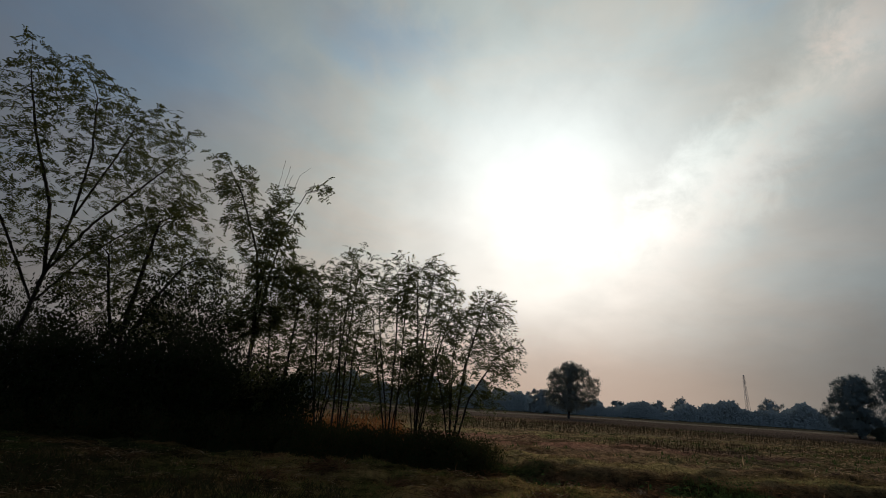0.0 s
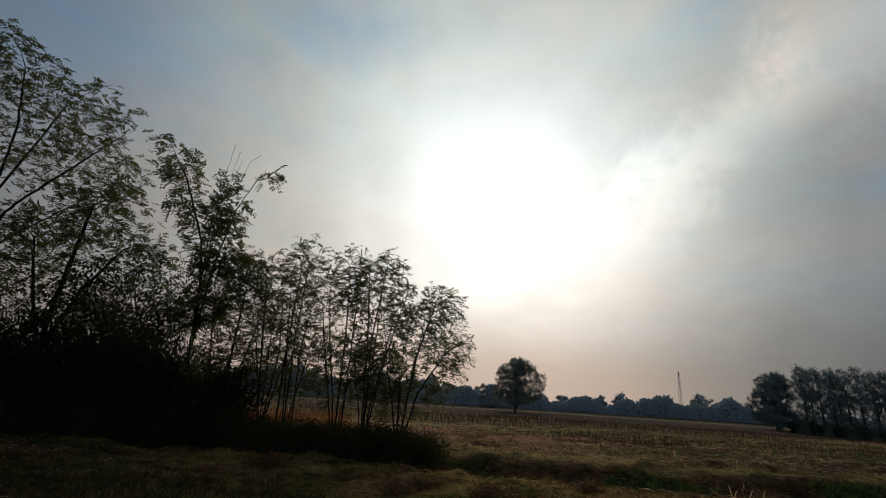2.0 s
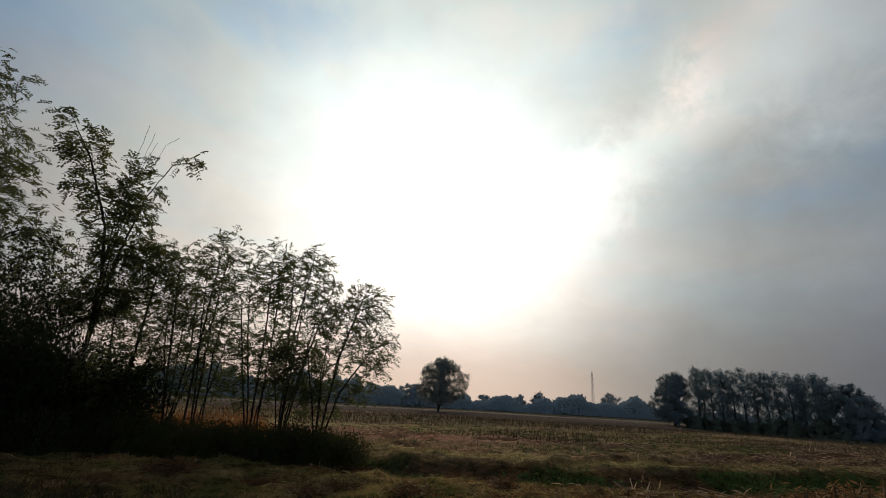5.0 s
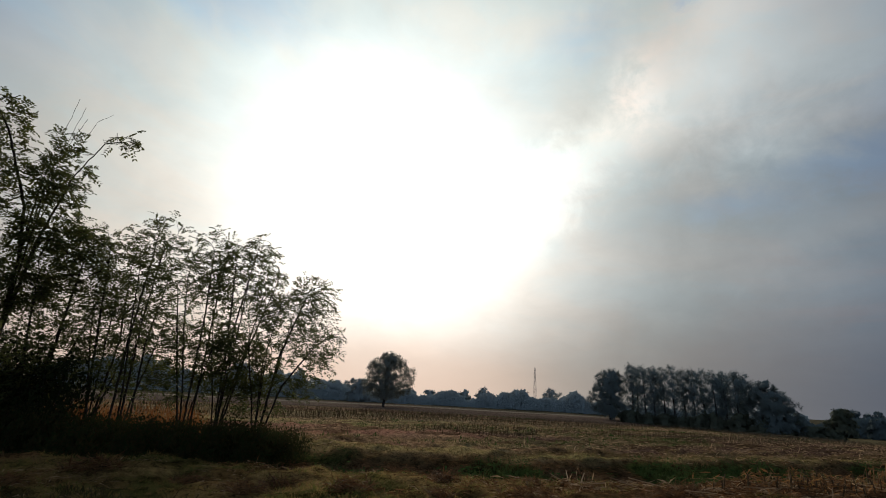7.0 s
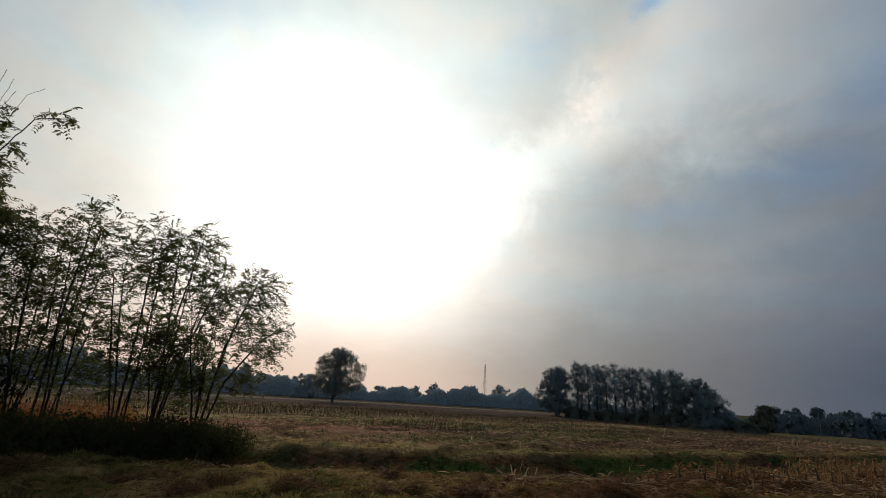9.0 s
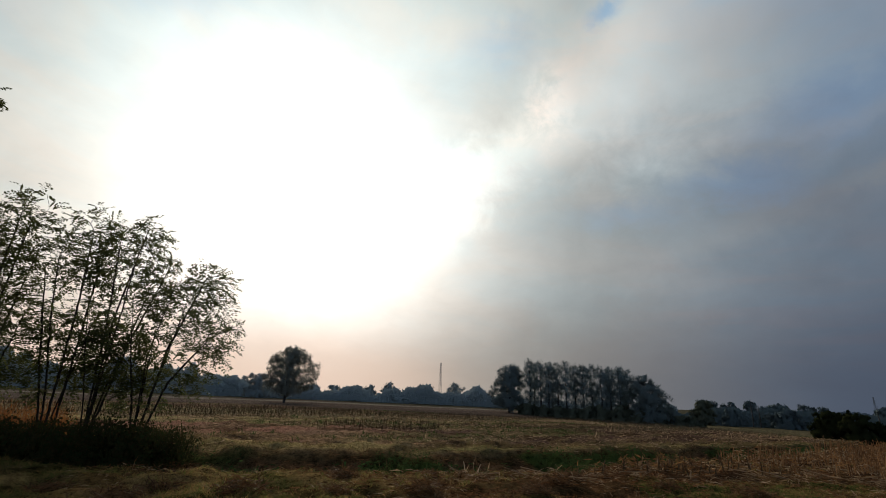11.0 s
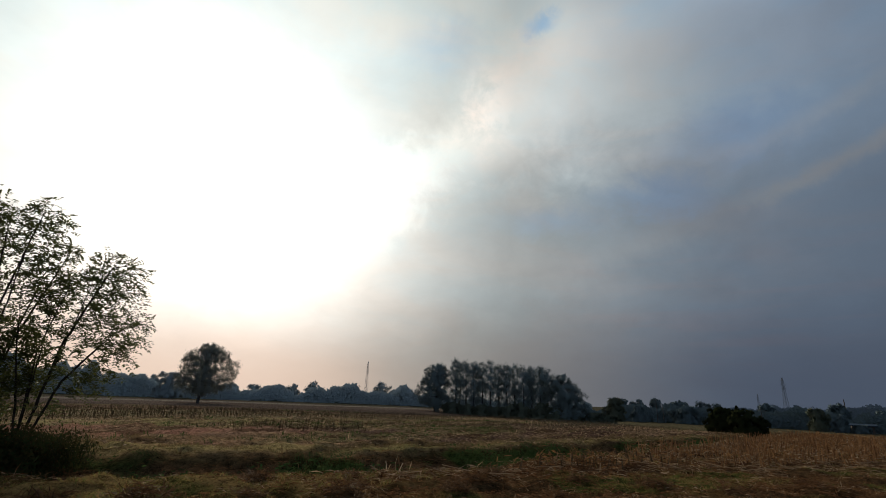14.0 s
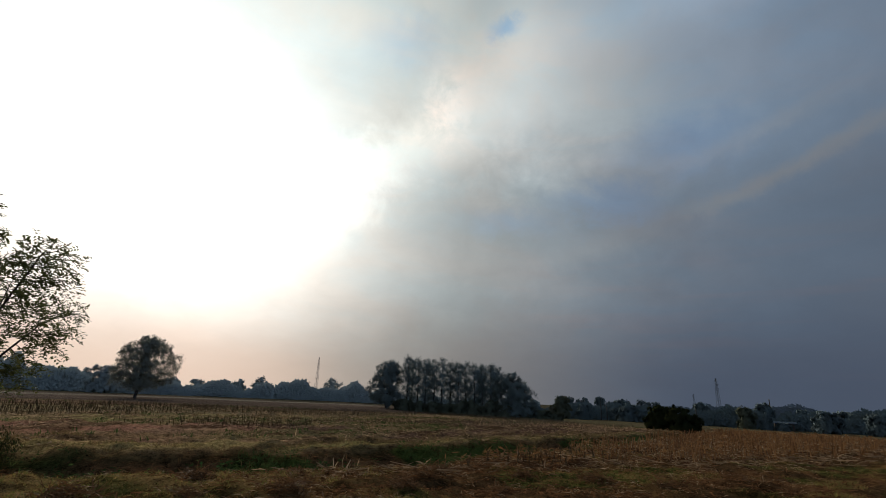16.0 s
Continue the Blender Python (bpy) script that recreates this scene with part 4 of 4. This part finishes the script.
# clumps of cut dry grass on the verge
rng = np.random.default_rng(306)
M_HAY = surface("dry_hay", (0.17, 0.085, 0.036), 0.85, 0.5, (0.05, 0.028, 0.014), thin=0.2)
hay_meshes = []
for q in range(4):
    n = 420
    r = rng.random(n) ** 0.6
    a = rng.uniform(0, 6.28, n)
    p = np.stack([r * 0.3 * np.cos(a), r * 0.22 * np.sin(a), (1 - r * r) * 0.13 * rng.random(n)], 1)
    ax = unit(np.stack([rng.normal(0, 1, n), rng.normal(0, 1, n), rng.normal(0.1, 0.35, n)], 1))
    v, f = leaflets(p, ax, rng.normal(0, 1, (n, 3)) + (0, 0, 1), rng.uniform(0.08, 0.24, n), rng.uniform(0.008, 0.016, n))
    hay_meshes.append(mesh_of("grass_clump", v, f, M_HAY))
for q, (x, y) in enumerate(((2.2, 9.6), (3.6, 8.7), (5.0, 8.0), (5.9, 8.9), (7.0, 7.2), (8.2, 7.9), (8.9, 6.2), (10.4, 6.8), (11.6, 5.6), (12.2, 4.2), (13.8, 4.8), (1.0, 10.6), (-0.6, 11.0),
                           (-2.4, 11.8), (0.4, 9.2), (6.4, 10.0), (9.6, 8.8), (15.0, 3.4), (-3.4, 10.7), (4.4, 10.4), (14.6, 2.2), (16.4, 2.8))):
    ob = new("grass_clump", hay_meshes[q % 4])
    ob.location, ob.rotation_euler = (x, y, float(land(x, y)) - 0.01), (0, 0, rng.uniform(0, 6.28))
    ob.scale = [rng.uniform(0.9, 1.7)] * 3
    tagged(ob, "small clump of cut brown grass on the mown verge", "grass clump", "cut clumps on the verge")


def stubble(at, h, rng, lean=0.12):
    """Cut maize stalks with a torn top."""
    n = len(at)
    tip = at + np.stack([rng.normal(0, lean, n) * h, rng.normal(0, lean, n) * h, h], 1)
    return tubes(at, tip, 0.017 * rng.uniform(0.8, 1.3, n), 0.013 * np.ones(n), 4)


def rows(x0, x1, y0, y1, gap, pitch, rng, keep):
    pts = []
    for y in np.arange(y0, y1, gap):
        x = np.arange(x0, x1, pitch)
        x = x + rng.normal(0, pitch * 0.25, len(x))
        yy = y + rng.normal(0, 0.04, len(x))
        ok = rng.random(len(x)) < keep(x, yy)
        pts.append(np.stack([x[ok], yy[ok], land(x[ok], yy[ok]) - 0.02], 1))
    return np.vstack(pts)


rng = np.random.default_rng(310)
at = rows(3, 50, 20.0, 28.6, 0.75, 0.2, rng, lambda x, y: ramp(8, 13, x + 0.3 * (y - 20)) * ramp(0.2, 0.45, clods(x * 0.35, y, 3.5, 15)) * 0.85)
v, f = stubble(at, rng.uniform(0.18, 0.36, len(at)), rng)
tagged(new("maize_stubble", mesh_of("maize_stubble", v, f, M_STALK)), "rows of short cut maize stalks in the open field", "stubble", kind="stuff")
at = rows(-8, 66, 35, 52, 0.75, 0.24, rng, lambda x, y: ramp(0.2, 0.5, clods(x * 0.35, y, 4.5, 16)) * 0.7)
v, f = stubble(at, rng.uniform(0.22, 0.44, len(at)), rng)
tagged(new("maize_stubble", mesh_of("maize_stubble", v, f, M_STALK)), "far rows of short cut maize stalks in the open field", "stubble", kind="stuff")


def right_field(x, y):
    """The strip of taller stubble between verge and ditch."""
    front = y - (12.4 - 0.37 * x)
    return ramp(-0.2, 0.6, front) * ramp(-1.0, -1.3, off_ditch(x, y)) * ramp(9.5, 14, x)


at = rows(9, 66, -14, 13.5, 0.75, 0.15, rng, lambda x, y: right_field(x, y) * ramp(0.12, 0.5, clods(x, y, 2.4, 17)) * 0.95)
near = np.hypot(at[:, 0], at[:, 1]) < 18.0
v, f = stubble(at[~near], rng.uniform(0.2, 0.5, int((~near).sum())) * (0.75 + 0.6 * clods(at[~near][:, 0], at[~near][:, 1], 1.3, 44)), rng, 0.13)
tagged(new("maize_stubble", mesh_of("maize_stubble", v, f, M_HUSK)), "tall russet cut maize stalks beside the ditch", "stubble", kind="stuff")


def shreds(at, rng, h):
    """Dry leaves hanging off the stalks."""
    n = len(at)
    p = at + np.stack([0 * h, 0 * h, h * rng.uniform(0.3, 0.95, n)], 1)
    ax = unit(rng.normal(0, 1, (n, 3)) * (1, 1, 0.5) - (0, 0, 0.35))
    return leaflets(p, ax, rng.normal(0, 1, (n, 3)), rng.uniform(0.12, 0.3, n), 0.03 * np.ones(n))


many = np.repeat(at, 3, 0)
v, f = shreds(many, rng, rng.uniform(0.25, 0.6, len(many)))
tagged(new("maize_husks", mesh_of("maize_husks", v, f, M_HUSK)), "torn dry leaves hanging from the maize stalks", "husks", kind="stuff")
pale = np.repeat(at[(at[:, 0] > 17) & (clods(at[:, 0], at[:, 1], 1.6, 43) > 0.45)], 2, 0)
v, f = shreds(pale, rng, rng.uniform(0.2, 0.55, len(pale)))
tagged(new("pale_husks", mesh_of("pale_husks", v, f, M_STRAW)), "bleached papery leaves among the maize stalks", "husks", kind="stuff")
# the nearest stalks, one by one
stalk_meshes = []
for q in range(6):
    r2 = np.random.default_rng(400 + q)
    hh = np.array([r2.uniform(0.22, 0.42)])
    v, f = stubble(np.zeros((1, 3)), hh, r2, 0.1)
    lv, lf = shreds(np.zeros((4, 3)), r2, np.repeat(hh, 4))
    stalk_meshes.append((mesh_of("stem", v, f, M_STALK), mesh_of("leaf", lv, lf, M_HUSK)))
for q, p in enumerate(at[near][:260]):
    root = new("maize_stalk")
    root.location, root.rotation_euler = p, (0, 0, rng.uniform(0, 6.28))
    tagged(root, "cut dry maize stalk with torn husks", "maize stalk", "cut stalks beside the verge")
    part("stem", stalk_meshes[q % 6][0], root)
    part("leaf", stalk_meshes[q % 6][1], root)


def straw(n, rng, x0, x1, y0, y1, keep, length, width, name, label, material=M_STRAW):
    at = sow(rng, n, x0, x1, y0, y1, keep)
    n = len(at)
    at[:, 2] += rng.uniform(0.01, 0.06, n)
    ax = unit(np.stack([rng.normal(0, 1, n), rng.normal(0, 1, n), rng.normal(0, 0.16, n)], 1))
    v, f = leaflets(at, ax, np.tile((0, 0, 1.0), (n, 1)) + rng.normal(0, 0.4, (n, 3)), length * rng.uniform(0.4, 1.4, n), width * rng.uniform(0.6, 1.4, n))
    tagged(new(name, mesh_of(name, v, f, material)), label, "straw", kind="stuff")


straw(26000, rng, 6, 50, -10, 13, lambda x, y: ramp(-1.6, -0.4, y - (12.4 - 0.37 * x)) * ramp(-0.9, -1.2, off_ditch(x, y)), 0.4, 0.026, "maize_straw", "pale broken maize straw lying on the stubble strip")
straw(30000, rng, -14, 30, 2, 14, lambda x, y: ramp(-0.8, -1.1, off_ditch(x, y)) * ramp(0.35, 0.7, clods(x, y, 0.9, 6)), 0.2, 0.016, "verge_straw", "brown cut stems scattered over the verge")
straw(36000, rng, 0, 52, 13, 48, lambda x, y: ramp(1.0, 1.5, off_ditch(x, y)) * ramp(0.2, 0.6, clods(x * 0.3, y, 1.8, 24)), 0.28, 0.035, "field_straw", "broken maize straw scattered over the field")

M_LITTER = surface("brown_litter", (0.2, 0.098, 0.044), 0.9, 0.5, (0.045, 0.024, 0.012), thin=0.25, spec=0.0)
straw(60000, rng, -6, 26, 1, 15, lambda x, y: ramp(-0.5, -0.9, off_ditch(x, y)) * ramp(0.25, 0.6, clods(x, y, 0.7, 41)) * ramp(1, 7, x) * ramp(26, 10, np.hypot(x, y)), 0.18, 0.024, "verge_litter",
      "red-brown shredded litter on the mown verge", M_LITTER)
straw(30000, rng, -3, 40, 8, 19, lambda x, y: ramp(1.5, 0.9, np.abs(off_ditch(x, y))) * ramp(0.6, 0.3, lush(x, y)), 0.22, 0.022, "ditch_litter",
      "dead brown stems and leaves lying in the ditch", M_LITTER)

# broken stalks lying before the standing stubble
at = sow(rng, 2600, 7, 40, -8, 12, lambda x, y: ramp(-1.4, -0.6, y - (12.4 - 0.37 * x)) * ramp(2.2, 0.6, y - (12.4 - 0.37 * x)) * ramp(-1.0, -1.3, off_ditch(x, y)))
a = rng.uniform(0, 2 * np.pi, len(at))
reach = np.stack([np.cos(a), np.sin(a), rng.normal(0.04, 0.1, len(at))], 1) * rng.uniform(0.25, 0.85, len(at))[:, None]
v, f = tubes(at + (0, 0, 0.04), at + reach + (0, 0, 0.05), 0.013 * rng.uniform(0.7, 1.3, len(at)), 0.01 * np.ones(len(at)), 5)
tagged(new("fallen_stalks", mesh_of("fallen_stalks", v, f, M_STRAW)), "broken grey and straw-coloured maize stalks lying on the soil", "stalks", kind="stuff")


# ---------------------------------------------------------------- pylons, poles and farm buildings
def beam(name, ends, radius, parent, material=M_STEEL, sides=4):
    a = np.array([e[0] for e in ends], float)
    b = np.array([e[1] for e in ends], float)
    v, f = tubes(a, b, np.full(len(a), radius), np.full(len(a), radius), sides)
    return part(name, mesh_of(name, v, f, material), parent)


def pylon(yaw, dist, height, turn, label):
    x, y = dist * math.sin(radians(yaw)), dist * math.cos(radians(yaw))
    root = new("pylon")
    root.location, root.rotation_euler = (x, y, float(land(x, y)) - 0.1), (0, 0, radians(turn))
    tagged(root, label, "pylon", "lattice pylons")
    def corner(q, z):
        half = 0.95 * (1 - z / height) + 0.25
        return np.array((half * (1, -1, -1, 1)[q], half * (1, 1, -1, -1)[q], z))
    levels = [height * t for t in (0, 0.14, 0.27, 0.39, 0.5, 0.6, 0.69, 0.77, 0.84, 0.9, 0.95, 1.0)]
    for q in range(4):
        beam("leg", [(corner(q, a), corner(q, b)) for a, b in zip(levels, levels[1:])], 0.075, root)
        cross = []
        for a, b in zip(levels, levels[1:]):
            cross += [(corner(q, a), corner((q + 1) % 4, b)), (corner((q + 1) % 4, a), corner(q, b)), (corner(q, b), corner((q + 1) % 4, b))]
        beam("bracing", cross, 0.03, root)
    for z, reach in ((0.74, 1.3), (0.84, 1.5), (0.93, 1.1)):
        for s in (-1, 1):
            tip = np.array((s * reach, 0, z * height + 0.1))
            beam("crossarm", [((0, -0.3, z * height), tip), ((0, 0.3, z * height), tip), ((0, 0, z * height + 0.9), tip)], 0.04, root)
            beam("insulator", [(tip, tip - (0, 0, 0.8))], 0.06, root)
    return root


pylon(32.5, 380, 29, 20, "steel lattice pylon rising behind the far hedgerow")
pylon(76.1, 330, 22.5, -40, "steel lattice pylon behind the low woods")
pylon(73.9, 620, 22.0, -40, "small distant steel lattice pylon behind the low woods")


def pole(yaw, dist, height):
    x, y = dist * math.sin(radians(yaw)), dist * math.cos(radians(yaw))
    root = new("utility_pole")
    root.location = (x, y, float(land(x, y)) - 0.2)
    tagged(root, "thin wooden utility pole in the far hedgerow", "pole", "utility poles")
    v, f = tubes(np.array([(0, 0, 0.0)]), np.array([(0, 0, height)]), np.array([0.22]), np.array([0.15]), 8)
    part("shaft", mesh_of("shaft", v, f, M_POLE, True), root)
    beam("crossarm", [((-0.9, 0, height - 0.5), (0.9, 0, height - 0.5))], 0.09, root, M_POLE)


pole(31.7, 260, 8.5)
pole(80.4, 240, 9.5)
pole(60.9, 240, 8)


def box(name, size, at, material, parent, label=""):
    bm = bmesh.new()
    bmesh.ops.create_cube(bm, size=1.0)
    bmesh.ops.scale(bm, vec=size, verts=bm.verts)
    bmesh.ops.translate(bm, vec=at, verts=bm.verts)
    bmesh.ops.bevel(bm, geom=bm.edges[:], offset=0.02, segments=1, affect="EDGES")
    me = bpy.data.meshes.new(name)
    bm.to_mesh(me)
    bm.free()
    me.materials.append(material)
    return part(name, me, parent, label)


def gable_roof(length, depth, rise, z, over, material, parent):
    bm = bmesh.new()
    l, d = length / 2 + over, depth / 2 + over
    for dz in (0.0, 0.18):
        for x in (-l, l):
            for y, h in ((-d, 0), (0, rise), (d, 0)):
                bm.verts.new((x, y, z + h + dz))
    v = list(bm.verts)
    bm.verts.ensure_lookup_table()
    for a, b, c, e in ((0, 1, 4, 3), (1, 2, 5, 4), (6, 9, 10, 7), (7, 10, 11, 8), (0, 3, 9, 6), (2, 8, 11, 5), (0, 6, 7, 1), (1, 7, 8, 2), (3, 4, 10, 9), (4, 5, 11, 10)):
        bm.faces.new((v[a], v[b], v[c], v[e]))
    me = bpy.data.meshes.new("roof")
    bm.to_mesh(me)
    bm.free()
    me.materials.append(material)
    return part("roof", me, parent)


def farm_building(name, yaw, dist, length, depth, wall, rise, turn, roof, face, label, windows):
    x, y = dist * math.sin(radians(yaw)), dist * math.cos(radians(yaw))
    root = new(name)
    root.location, root.rotation_euler = (x, y, float(land(x, y)) - 0.1), (0, 0, radians(turn - yaw))
    tagged(root, label, "building")
    box("wall", (length, depth, wall), (0, 0, wall / 2), face, root)
    gable_roof(length, depth, rise, wall + 0.02, 0.5, roof, root)
    for q in range(windows):
        wx = (q + 0.5) / windows * length - length / 2
        w = box("window", (1.0, 0.12, 1.3), (wx, -depth / 2 - 0.03, wall * 0.6), M_GLASS, root)
        box("sill", (1.2, 0.2, 0.1), (wx, -depth / 2 - 0.08, wall * 0.6 - 0.72), face, w)


farm_building("farm_shed", 81.3, 143.5, 3.8, 3, 1.6, 0.3, 4, M_ROOF, M_POLE, "low farm shed with a blue-grey metal roof before the far woods", 0)
farm_building("farmhouse", 9.2, 197, 7.5, 6, 3.0, 1.5, 15, M_TILE, M_WALL, "pale farmhouse at the edge of the far woods", 3)
